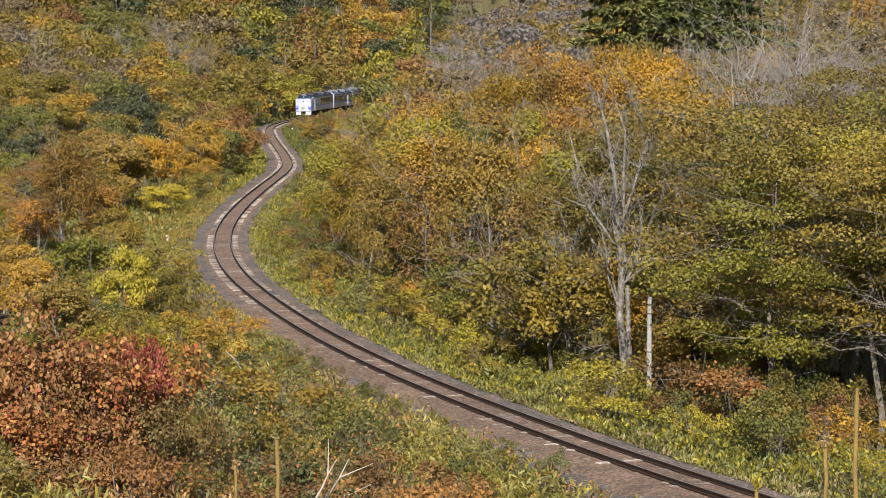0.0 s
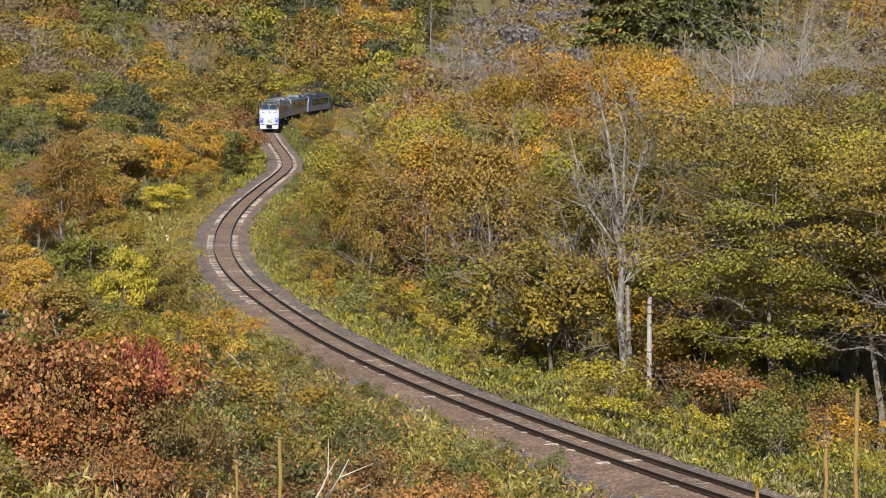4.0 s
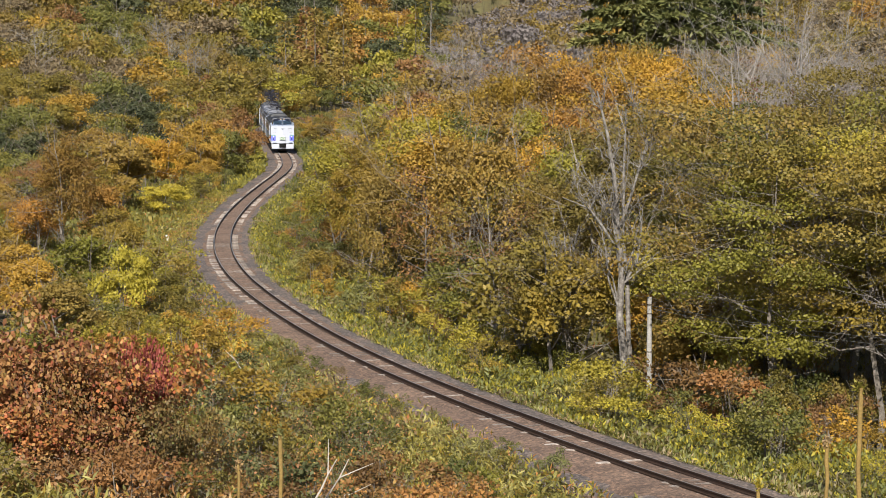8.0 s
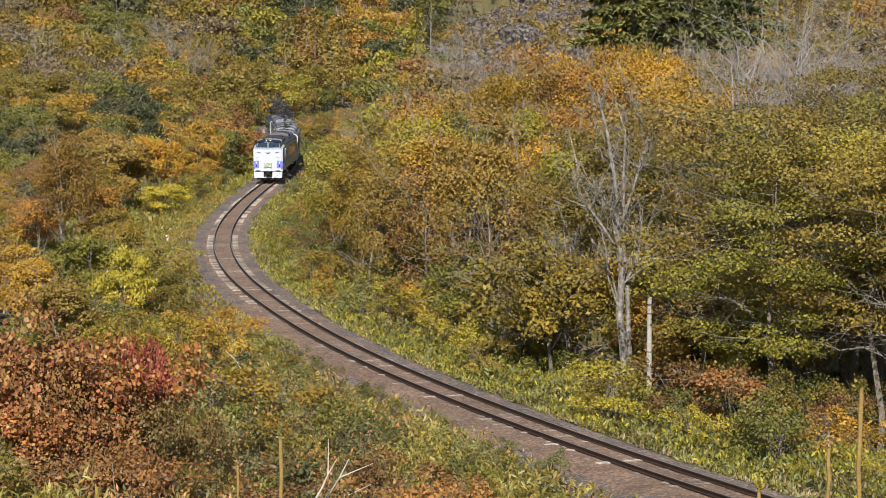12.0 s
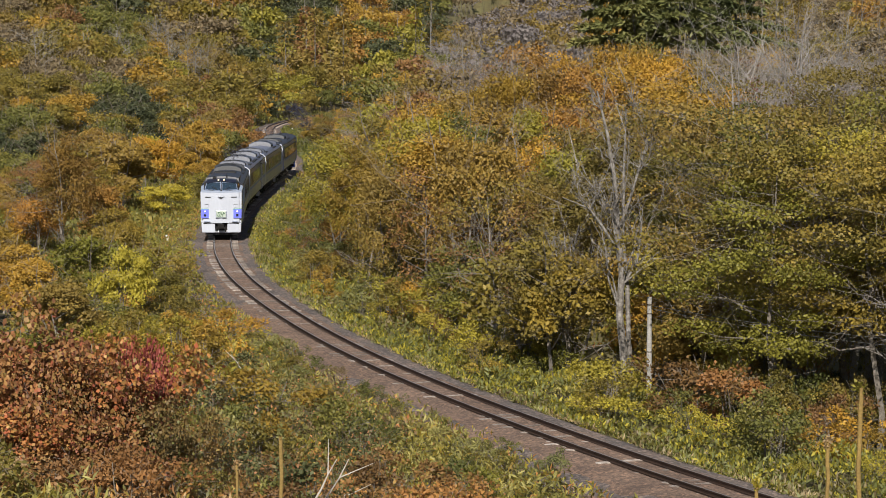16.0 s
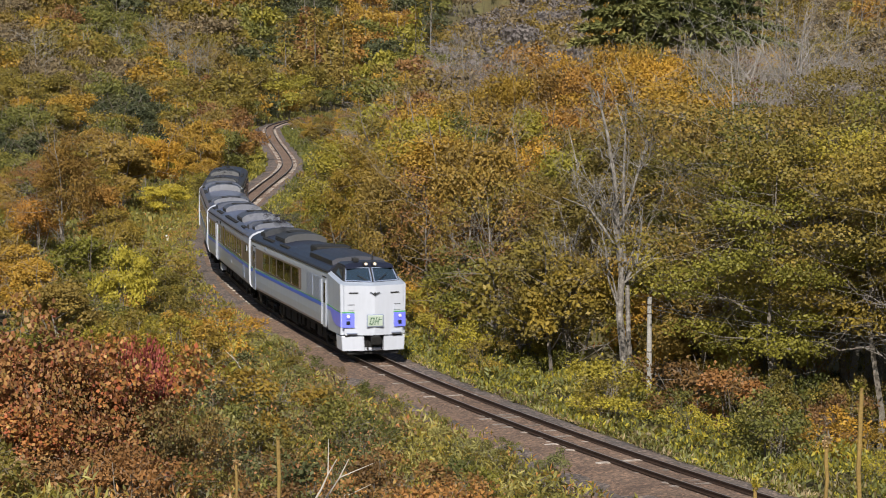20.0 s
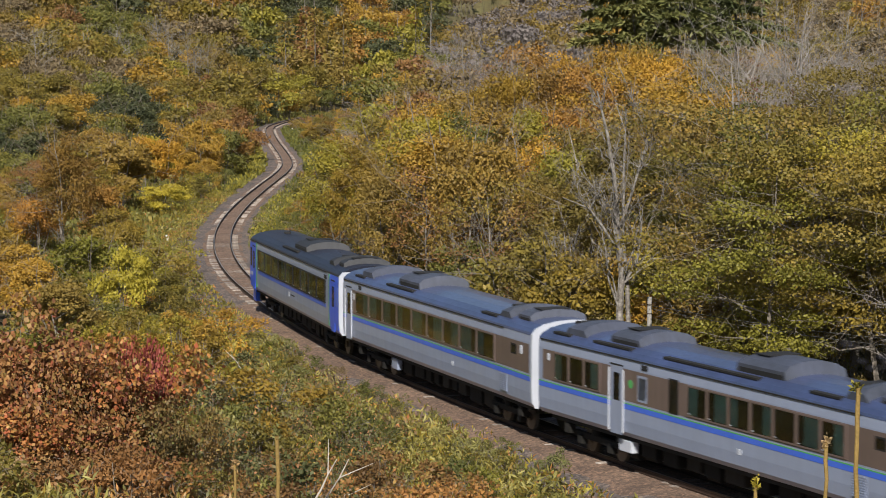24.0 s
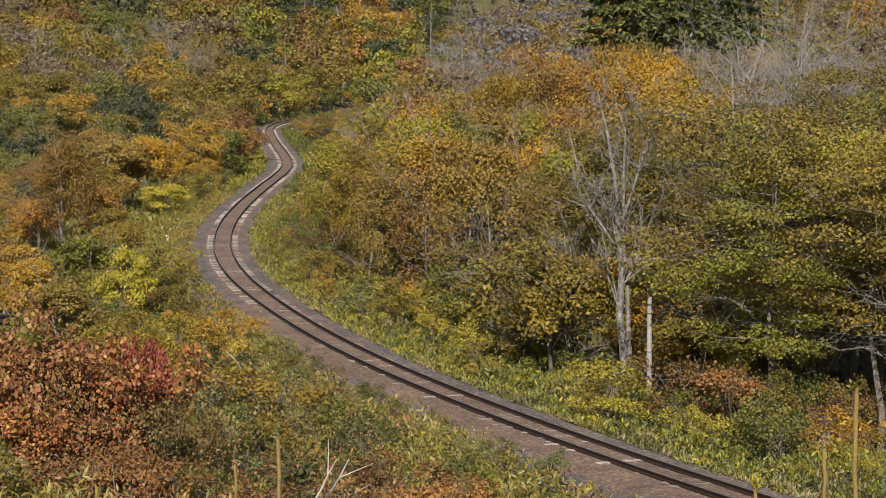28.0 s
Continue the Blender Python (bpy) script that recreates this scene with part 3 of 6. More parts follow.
# growth on the near slope keeps to patches of one kind
PATCHES = {"sasa": [(1.4, 68.0), (3.5, 68.0), (0.3, 75.0), (2.8, 73.0), (5.5, 66.0)], "tipped": [(-3.5, 80.0), (-4.5, 84.5), (-2.5, 78.0), (-4.7, 75.0), (-5.8, 80.0), (-1.2, 80.0)],
           "russet": [(-3.9, 62.0), (-4.5, 60.0), (-3.2, 66.0), (-1.2, 60.0), (-7.6, 52.0)], "gold": [(-8.9, 97.0), (-8.2, 101.0), (-10.0, 92.0), (-10.0, 104.0)],
           "green": [(-7.0, 88.0), (-6.7, 93.0), (-7.8, 75.0), (-6.4, 70.0), (-6.3, 101.0), (-6.0, 56.0), (-6.3, 62.0), (-8.6, 49.5)], "olive": [(-12.6, 96.0), (-12.5, 84.0), (-14.0, 76.0)],
           "straw": [(-6.6, 52.0), (-7.5, 54.0)], "lime": [(-17.0, 100.0), (-14.6, 108.0), (1.0, 64.0)]}
PATCH_MIX = {"sasa": ["sasa", "sasa", "green", "olive"], "tipped": ["tipped", "tipped", "tipped", "green", "grey"], "russet": ["russet", "russet", "rust", "tipped"], "gold": ["gold", "gold", "olive", "lime"],
             "green": ["green", "sasa", "tipped", "olive"], "olive": ["olive", "lime", "gold", "green"], "straw": ["straw", "rust", "russet"], "lime": ["lime", "lime", "green", "olive"]}
PATCH_KEYS = [k for k in PATCHES for _ in PATCHES[k]]
PATCH_AT = np.array([p for k in PATCHES for p in PATCHES[k]])


def patch_of(x, y):
    """The kind of patch in which each point lies; distance along the view counts for less, as the slope is long."""
    x, y = np.atleast_1d(x), np.atleast_1d(y)
    d = (x[:, None] - PATCH_AT[:, 0]) ** 2 + (0.45 * (y[:, None] - PATCH_AT[:, 1])) ** 2
    return d.argmin(1)


def patch_tone(x, y):
    rng = random.Random(int(x * 91 + y * 377))
    return rng.choice(PATCH_MIX[PATCH_KEYS[int(patch_of(x, y)[0])]])


TALL = {"grove": 11.2, "mid": 8.0, "thin": 10.0, "brush": 7.0, "far": 8.6, "farwood": 8.8, "farbare": 10.0, "round": 7.8}


def plant_or_stand(kind_name, x, y, *rest):
    """Trees that can be told apart stand alone; past that they join the woods."""
    if y < 222:
        plant(kind_name, x, y, *rest)
    else:
        stand("far" if kind_name == "mid" and y > 265 else kind_name, x, y, *rest)


def fill(seed, x0, x1, y0, y1, gap, kinds, tones, size=(0.8, 1.15), keep=lambda x, y, n: True, put=plant, cap=None):
    """Plants an uneven stand over a stretch of ground, clear of the line."""
    rng = random.Random(seed)
    spots = []
    y = y0
    while y < y1:
        x = x0
        while x < x1:
            spots.append((x + rng.uniform(-0.45, 0.45) * gap, y + rng.uniform(-0.45, 0.45) * gap))
            x += gap
        y += gap
    ns = beside([p[0] for p in spots], [p[1] for p in spots])[0]
    for (px, py), n in zip(spots, ns):
        k, s = choose(rng, kinds), rng.uniform(*size)
        # neighbours tend to share a tone
        drift = noise.noise((px * 0.11 + seed, py * 0.06, 0.3))
        pick = rng.uniform(-0.22, 0.22)
        t = tones(px, py) if callable(tones) else tones[int(np.clip(0.5 + drift * 0.9 + pick, 0, 0.999) * len(tones))]
        if cap:
            s = min(s, cap(px, py, float(n)) / TALL.get(k, 8.0))
        if s > 0.22 and keep(px, py, float(n)):
            put(k, px, py, t, s, s * rng.uniform(0.85, 1.2))


def in_view(x, y, margin=4.0):
    return abs(x) < 0.187 * y + margin


def herbs(name, label, count, seed, s_range, n_range, length, height, tones, slim=0.28, up=1.3, clear=None, hummock=0.5):
    """Uncounted low growth in a band beside the line (n_range: distance on the hill side; negative on the other)."""
    rng = np.random.default_rng(seed)
    s = rng.uniform(*s_range, count)
    n = n_range[0] + (n_range[1] - n_range[0]) * rng.uniform(0, 1, count)
    cx, cy = np.interp(s, ARC, LINE[:, 0]), np.interp(s, ARC, LINE[:, 1])
    hx, hy = np.interp(s, ARC, HEAD[:, 0]), np.interp(s, ARC, HEAD[:, 1])
    x, y = cx + hy * n, cy - hx * n
    edge = n_range[0] if abs(n_range[0]) < abs(n_range[1]) else n_range[1]
    wave = 0.5 + 0.5 * np.sin(s * 0.83 + seed) * np.sin(s * 0.31 + 2.0 * seed) + 0.35 * np.sin(s * 2.1)
    keep = np.abs(n - edge) > 0.55 * np.clip(wave, 0, 1.2) * rng.uniform(0.4, 1.2, count)
    nn = beside(x, y)[0]
    keep &= np.abs(nn) > abs(edge) * 0.97
    if clear is not None:
        keep &= clear(x, y, nn)
    x, y, n, s = x[keep], y[keep], n[keep], s[keep]
    lump = np.clip(0.55 + hummock * (np.sin(x * 2.3 + seed) * np.sin(y * 1.7) + 0.6 * np.sin(x * 0.9 + 1.0) * np.cos(y * 0.6 + seed)), 0.08, 2.0)
    shoulder = rail_z(y) + np.interp(n, [-3.4, -2.4, -1.8, 1.9, 2.6, 3.4, 4.0], [-0.95, -0.45, -0.25, -0.25, -0.46, -0.70, -0.95])
    z = np.maximum(ground_z(x, y), shoulder) + height * lump * rng.uniform(0.1, 1.0, len(x)) ** 0.6 * ease(np.abs(n - edge), -0.3, 1.4)
    at = np.c_[x, y, z]
    q = leaf_quads(rng, at, length, slim, rise=up, up=np.array([0, 0, up]))
    field = np.sin(x * 0.7 + seed) * np.sin(y * 0.35 + 1.7 * seed) + 0.6 * np.sin(x * 1.9) * np.sin(y * 1.1) + rng.normal(size=len(x)) * 0.45
    idx = np.clip(((field + 1.6) / 3.2 * len(tones)).astype(int), 0, len(tones) - 1)
    me = quads_mesh(name, q, [LEAF[t] for t in tones], idx)
    tagged(new(name, me), label, "undergrowth", kind="stuff")
# ------------------------------------------------------------------ the wood beyond the line


def wood_side(x, y):
    return x > 30 - 0.155 * y


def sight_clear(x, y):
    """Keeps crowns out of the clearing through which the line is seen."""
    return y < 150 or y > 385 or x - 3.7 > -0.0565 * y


def low_gap(x, y, n):
    """Growth stays low before the straight on which the train comes into sight."""
    if n < 0 and -0.068 - 2.0 / y < x / y < -0.029 + 1.0 / y:
        return 12.6 - 0.0255 * y + 0.88 - 0.0045 * max(0.0, y - 150.0) - 0.05 * max(0.0, y - 420.0)
    return 99.0


def open_front(x, y):
    """Low ground before the bright bush and the rust-coloured tree."""
    return not (-0.135 < x / y < -0.10 and 140 < y < 194) and not (-0.180 < x / y < -0.143 and 126 < y < 150)


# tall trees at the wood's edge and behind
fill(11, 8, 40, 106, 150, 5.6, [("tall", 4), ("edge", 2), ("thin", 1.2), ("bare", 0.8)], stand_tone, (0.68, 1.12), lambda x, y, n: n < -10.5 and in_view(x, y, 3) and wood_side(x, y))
for x, y, tone, size in ((12.6, 98.5, "ochre", 1.02), (13.2, 94.5, "olive", 0.98), (16.4, 96.5, "lime", 0.94), (19.2, 92.5, "ochre", 1.0), (14.6, 101.0, "green", 0.98),
                         (11.8, 104.0, "olive", 0.92), (18.2, 102.0, "olive", 1.0), (21.4, 99.0, "green", 1.12), (16.8, 90.0, "olive", 0.9), (20.6, 88.0, "olive", 0.95), (12.4, 90.5, "lime", 0.82), (22.5, 93.0, "olive", 0.95)):
    plant("edge", x, y, tone, size, size * 1.2)
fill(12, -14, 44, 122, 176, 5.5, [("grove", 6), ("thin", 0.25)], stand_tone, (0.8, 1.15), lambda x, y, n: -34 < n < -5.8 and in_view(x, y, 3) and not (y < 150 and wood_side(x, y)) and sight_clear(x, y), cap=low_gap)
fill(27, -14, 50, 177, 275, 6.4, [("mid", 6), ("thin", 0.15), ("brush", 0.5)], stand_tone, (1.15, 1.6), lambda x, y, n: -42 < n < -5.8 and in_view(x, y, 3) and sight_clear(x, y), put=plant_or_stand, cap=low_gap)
fill(15, -8, 34, 96, 130, 4.4, [("round", 5), ("thin", 0.6)], stand_tone, (0.6, 0.95), lambda x, y, n: -24 < n < -7.5 and not wood_side(x, y) and not (abs(x / y - 0.077) < 0.014 and y < 98))
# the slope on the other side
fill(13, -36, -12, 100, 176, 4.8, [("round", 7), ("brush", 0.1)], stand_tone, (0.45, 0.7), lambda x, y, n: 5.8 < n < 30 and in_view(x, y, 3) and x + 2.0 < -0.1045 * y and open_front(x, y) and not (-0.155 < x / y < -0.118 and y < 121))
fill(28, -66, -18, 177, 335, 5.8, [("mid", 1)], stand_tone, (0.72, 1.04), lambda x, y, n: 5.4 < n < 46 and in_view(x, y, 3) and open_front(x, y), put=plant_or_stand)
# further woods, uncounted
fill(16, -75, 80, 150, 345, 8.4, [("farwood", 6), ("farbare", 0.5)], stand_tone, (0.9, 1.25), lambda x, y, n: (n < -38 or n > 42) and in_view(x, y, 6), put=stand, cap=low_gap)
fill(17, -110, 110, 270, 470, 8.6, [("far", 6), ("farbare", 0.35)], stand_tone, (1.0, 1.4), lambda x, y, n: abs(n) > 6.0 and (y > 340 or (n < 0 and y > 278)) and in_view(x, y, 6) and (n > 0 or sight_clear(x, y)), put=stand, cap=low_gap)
def far_gap(x, y):
    """The low saddle over which the farthest hills are seen."""
    return 0.0 < x / y < 0.068


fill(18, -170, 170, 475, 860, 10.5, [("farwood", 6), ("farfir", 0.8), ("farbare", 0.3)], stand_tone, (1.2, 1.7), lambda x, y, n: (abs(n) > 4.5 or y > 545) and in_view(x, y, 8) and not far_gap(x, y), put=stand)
# the farthest trees take the misty tone, with haze in its colour
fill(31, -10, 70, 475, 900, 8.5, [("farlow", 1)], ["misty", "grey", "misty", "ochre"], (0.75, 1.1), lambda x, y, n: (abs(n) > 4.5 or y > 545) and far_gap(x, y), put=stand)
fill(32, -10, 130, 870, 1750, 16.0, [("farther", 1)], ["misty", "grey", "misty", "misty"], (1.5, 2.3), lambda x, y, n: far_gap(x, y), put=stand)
for x, y, tone in ((-27.0, 540.0, "olive"), (-21.5, 556.0, "ochre"), (-16.5, 566.0, "dark"), (-22.0, 578.0, "olive"), (-8.0, 590.0, "ochre"), (-29.0, 562.0, "rust"), (-14.0, 602.0, "olive"), (-11.0, 576.0, "olive"), (-24.0, 522.0, "ochre"), (-26.0, 505.0, "olive")):
    stand("farwood", x, y, tone, 1.15, 1.3)
stand("farwood", 17.0, 480.0, "orange", 1.7, 1.7)
stand("farwood", -19.5, 600.0, "orange", 1.6, 1.9)
stand("farwood", -26.0, 605.0, "gold", 1.6, 1.8)

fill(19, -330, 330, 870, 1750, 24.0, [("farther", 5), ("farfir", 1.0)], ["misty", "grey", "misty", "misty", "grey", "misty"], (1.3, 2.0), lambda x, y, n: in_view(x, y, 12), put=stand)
fill(33, -30, -2, 372, 520, 3.4, [("farlow", 1)], ["olive", "ochre", "green", "gold", "rust", "ochre"], (0.225, 0.3), lambda x, y, n: 3.2 < -n < 16, put=stand)
fill(34, -46, -2, 385, 560, 4.6, [("farlow", 1)], ["olive", "ochre", "green", "gold", "dark", "ochre"], (0.45, 0.8), lambda x, y, n: 3.4 < n < 16, put=stand)
join_stand("far_woods", "distant mixed autumn woods on the valley slopes")

# single trees that stand out
def snag_meshes(seed, height, bark=None):
    """A half-dead tree: a bent main stem that forks high up, a thinner one beside it, rising limbs with many twigs and few leaves."""
    rng = np.random.default_rng(seed)
    k = height / 13.6
    stems = [([(0.05, 0, -0.3), (0.02, 0, 1.6), (-0.10, 0.05, 3.2), (0.05, 0, 4.9), (-0.08, -0.05, 6.4), (-0.10, 0, 7.6), (-0.16, 0, 9.0), (-0.34, 0.1, 10.6), (-0.75, 0.1, 12.6)], 0.165),
             ([(0.32, 0.1, -0.3), (0.26, 0.1, 2.4), (0.28, 0.15, 4.2), (0.14, 0.2, 6.4), (0.22, 0.2, 7.9), (0.30, 0.2, 9.6), (0.45, 0.2, 11.8)], 0.105),
             ([(0.05, 0, 6.9), (0.55, 0.1, 8.2), (0.95, 0.1, 9.4), (1.35, 0.1, 10.6)], 0.06),
             ([(-0.1, 0, 5.9), (-0.75, -0.1, 7.0), (-1.25, -0.2, 7.7), (-2.35, -0.3, 8.2)], 0.055),
             ([(-0.02, 0, 3.2), (-0.5, -0.1, 4.6), (-0.62, -0.1, 6.0), (-0.8, 0, 7.0)], 0.045),
             ([(0.1, 0, 4.4), (0.7, -0.1, 5.4), (0.9, -0.1, 6.6), (1.0, 0, 7.6)], 0.04)]
    segs, tips = [], []
    for pts, r in stems:
        p = np.array(pts) * k
        n = len(p) - 1
        rad = [r * (1 - 0.95 * i / n) ** 0.6 + 0.010 for i in range(n + 1)]
        segs += [(p[i], p[i + 1], rad[i], rad[i + 1]) for i in range(n)]
        for _ in range(13 if r > 0.1 else 8):
            i = int(rng.integers(1 if r < 0.1 else 2, n))
            q = p[i] + (p[i + 1] - p[i]) * rng.random()
            a = rng.uniform(0, 6.28)
            way = np.array([math.cos(a), 0.6 * math.sin(a), rng.uniform(0.4, 2.0)])
            reach = rng.uniform(0.8, 1.9) * k
            m = q + way * reach * 0.5 + rng.normal(size=3) * 0.12
            e = m + (way + np.array([0, 0, 0.35])) * reach * 0.5 + rng.normal(size=3) * 0.16
            r1 = rad[i] * 0.36
            segs += [(q, m, r1, r1 * 0.6), (m, e, r1 * 0.6, 0.008)]
            for _ in range(7):
                f = rng.random()
                c = q + (m - q) * f * 2 if f < 0.5 else m + (e - m) * (f - 0.5) * 2
                d = c + (unit(way) * 0.5 + rng.normal(size=3) * 0.55 + np.array([0, 0, 0.4])) * reach * 0.3
                segs.append((c, d, 0.016, 0.006))
                tips.append(d)
                for _ in range(3):
                    g = c + (d - c) * rng.uniform(0.3, 1.0)
                    segs.append((g, g + (unit(d - c) * 0.5 + rng.normal(size=3) * 0.5) * 0.3 * k, 0.008, 0.004))
    at = np.array(tips)[rng.integers(len(tips), size=420)] + rng.normal(size=(420, 3)) * 0.16
    return tubes("trunk", segs, bark or SNAG_BARK, 7), quads_mesh("crown", leaf_quads(rng, at, 0.13, 0.6), [LEAF["olive"]])


KINDS["snag"] = ([snag_meshes(350, 13.4), snag_meshes(361, 11.0), snag_meshes(361, 11.0, SHADED_BARK)], "tall pale-trunked tree with few leaves", "tree", "trunk")
plant("snag", 7.5, 97.5, "olive", 1.0, 1.0, turn=0.0, form=0)
plant("snag", 5.3, 101.0, "ochre", 0.62, 0.7, turn=2.6, form=1)
# snags inside the wood wear the bark with shade in its colour
for x, y, size, wide, turn in ((16.6, 97.0, 1.15, 0.95, 1.2), (18.4, 100.0, 1.2, 1.1, 4.0), (13.7, 98.0, 1.0, 0.85, 2.4)):
    plant("snag", x, y, "olive", size, wide, turn=turn, form=2)
plant("bare", 23.0, 158.0, "olive", 1.5, 1.35)
plant("bare", 19.0, 150.0, "olive", 1.35, 1.2)
plant("bare", 27.0, 170.0, "olive", 1.3, 1.3)
plant("bare", 17.6, 143.0, "olive", 1.25, 1.1)
plant("bare", 21.4, 146.0, "olive", 1.3, 1.3)
plant("bare", 24.8, 152.0, "olive", 1.3, 1.2)
plant("bare", 28.6, 158.0, "olive", 1.25, 1.2)
plant("bare", 4.0, 300.0, "olive", 1.3, 1.4)
plant("bare", 0.5, 320.0, "olive", 1.25, 1.4)
plant("bare", -52.0, 305.0, "olive", 0.85, 1.4)
for x, y, size in ((-49.5, 430.0, 1.05), (-46.5, 433.0, 1.0), (-44.5, 428.0, 0.9), (-52.5, 440.0, 1.15), (-31.0, 450.0, 0.9), (-42.0, 425.0, 1.05), (-57.0, 420.0, 1.0)):
    plant("bare", x, y, "olive", size, size)
for x, y, tone in ((12.5, 200.0, "gold"), (16.0, 204.0, "ochre"), (19.5, 198.0, "olive"), (23.0, 202.0, "gold"), (9.0, 206.0, "ochre")):
    plant("grove", x, y, tone, 1.3, 1.25)
for x, y, tone, size in ((2.6, 190.0, "ochre", 1.2), (5.4, 188.0, "gold", 1.3), (8.4, 186.0, "orange", 1.3), (11.4, 185.0, "orange", 1.36), (14.2, 190.0, "gold", 1.5), (17.0, 187.0, "gold", 1.54), (19.4, 190.0, "ochre", 1.42), (10.2, 192.0, "gold", 1.44), (15.6, 193.0, "gold", 1.56)):
    plant("grove", x, y, tone, size, 1.25)
plant("grove", 29.7, 222.0, "ember", 1.22, 0.6)
plant("grove", 30.5, 205.0, "ember", 1.05, 0.5)
plant("fir", 19.5, 232.0, "needle", 1.55, 1.7)
plant("fir", 24.0, 228.0, "needle", 1.6, 1.8)
plant("fir", 29.0, 236.0, "needle", 1.5, 1.7)
plant("fir", 17.0, 236.0, "needle", 1.5, 1.9)
plant("fir", 21.8, 224.0, "needle", 1.45, 1.9)
plant("tall", 9.6, 190.0, "orange", 1.05, 1.25)
plant("grove", 8.2, 163.0, "orange", 1.1, 1.25)
plant("grove", 6.4, 168.0, "gold", 1.1, 1.2)
plant("round", 0.5, 138.0, "rust", 0.95, 0.95)
plant("round", 3.6, 135.0, "rust", 0.95, 0.9)
plant("thin", 2.2, 131.0, "rust", 0.75, 0.9)
plant("bush", -6.7, 150.0, "orange", 1.25, 1.0)
plant("tall", 15.5, 172.0, "gold", 1.05, 1.25)
plant("grove", -24.2, 152.0, "orange", 0.88, 0.8)
plant("edge", -26.9, 157.0, "rust", 0.5, 0.5)
plant("mid", -22.6, 193.0, "lemon", 0.46, 0.8)
plant("round", -15.2, 112.0, "lemon", 0.72, 0.52)
plant("round", -20.9, 120.0, "gold", 0.55, 0.6)
plant("round", -13.9, 118.5, "olive", 0.42, 0.42)
plant("bush", -6.2, 80.0, "gold", 0.85, 1.1)
plant("bush", -5.7, 70.0, "gold", 0.75, 0.9)
plant("bush", -8.6, 84.0, "lime", 0.8, 1.1)
plant("round", -18.6, 117.0, "olive", 0.42, 0.5)
plant("mid", -26.6, 226.0, "gold", 0.72, 0.85)
plant("mid", -35.5, 258.0, "dark", 0.95, 1.0)
plant("bare", 17.4, 100.5, "olive", 0.9, 1.2)
plant("thin", 4.6, 99.0, "ochre", 0.62, 0.8)
plant("thin", 2.4, 107.0, "rust", 0.6, 0.8)
for x, y, size in ((13.6, 99.0, 0.8), (15.2, 96.0, 0.7), (16.6, 101.0, 0.8), (17.6, 95.5, 0.75), (18.8, 99.0, 0.8), (14.8, 104.0, 0.9), (12.4, 97.0, 0.7), (19.8, 96.0, 0.7)):
    plant("thin", x, y, "olive", size, size * 0.7)
plant("bare", 18.6, 89.0, "olive", 0.8, 1.0)
plant("bush", -9.4, 104.5, "gold", 0.6, 0.9)
for x, y, tone, size in ((2.6, 108.0, "lime", 0.9), (4.2, 106.0, "gold", 0.85), (3.4, 104.0, "olive", 0.8), (1.2, 112.0, "lime", 0.9), (5.0, 103.0, "lime", 0.7), (-0.4, 116.0, "lime", 0.9), (-1.6, 118.5, "gold", 0.8), (-2.8, 122.0, "lime", 0.9), (0.4, 114.0, "gold", 0.8)):
    plant("bush", x, y, tone, size, size * 1.2)
plant("bush", 9.2, 86.5, "rust", 1.0, 1.15)
plant("bush", 10.4, 85.4, "rust", 0.9, 1.1)
plant("bush", 5.9, 85.5, "lemon", 0.5, 0.8)
plant("bush", 10.9, 80.5, "lemon", 0.45, 0.8)
plant("bush", 12.2, 79.5, "gold", 0.45, 0.7)
plant("bush", 6.5, 88.5, "lime", 0.85, 1.1)
plant("bush", 13.6, 82.0, "gold", 0.7, 0.9)
plant("bush", 14.8, 81.0, "gold", 0.6, 0.7)
plant("bush", 13.6, 85.5, "rust", 0.7, 0.55)
for x, y, tone, size, wide in ((-8.8, 59.5, "turning", 1.12, 1.0), (-10.3, 60.0, "turning", 1.24, 1.05), (-9.4, 57.4, "turning", 1.08, 0.85), (-7.95, 59.7, "ember", 1.16, 0.42), (-8.1, 59.0, "turning", 1.04, 0.75), (-11.6, 58.6, "turning", 1.12, 0.9),
                               (-7.4, 58.2, "wilting", 0.8, 0.6), (-7.8, 57.0, "turning", 0.7, 0.75), (-8.6, 55.6, "russet", 0.42, 0.75), (-10.6, 56.0, "turning", 0.7, 0.75), (-6.6, 59.0, "wilting", 0.6, 0.5), (-11.9, 55.6, "wilting", 0.45, 0.75)):
    plant("vine", x, y, tone, size, wide)
for x, y, tone, size in ((12.6, 88.0, "olive", 0.9), (14.6, 88.5, "rust", 0.85), (15.7, 90.0, "olive", 1.0), (13.4, 90.5, "green", 1.1), (11.6, 90.0, "olive", 1.05), (16.6, 92.0, "ochre", 1.0)):
    plant("bush", x, y, tone, size, size * 0.9)

for x, y, tone, size in ((-18.2, 322.0, "gold", 0.56), (-16.4, 334.0, "ochre", 0.6), (-14.6, 322.0, "orange", 0.62), (-13.0, 338.0, "gold", 0.62), (-11.6, 326.0, "ochre", 0.68), (-18.0, 346.0, "olive", 0.5), (-15.6, 352.0, "gold", 0.5), (-9.4, 332.0, "gold", 0.72), (-15.0, 296.0, "ochre", 0.62), (-12.4, 300.0, "gold", 0.7), (-10.2, 292.0, "olive", 0.75)):
    plant("mid", x, y, tone, size, size * 1.05)

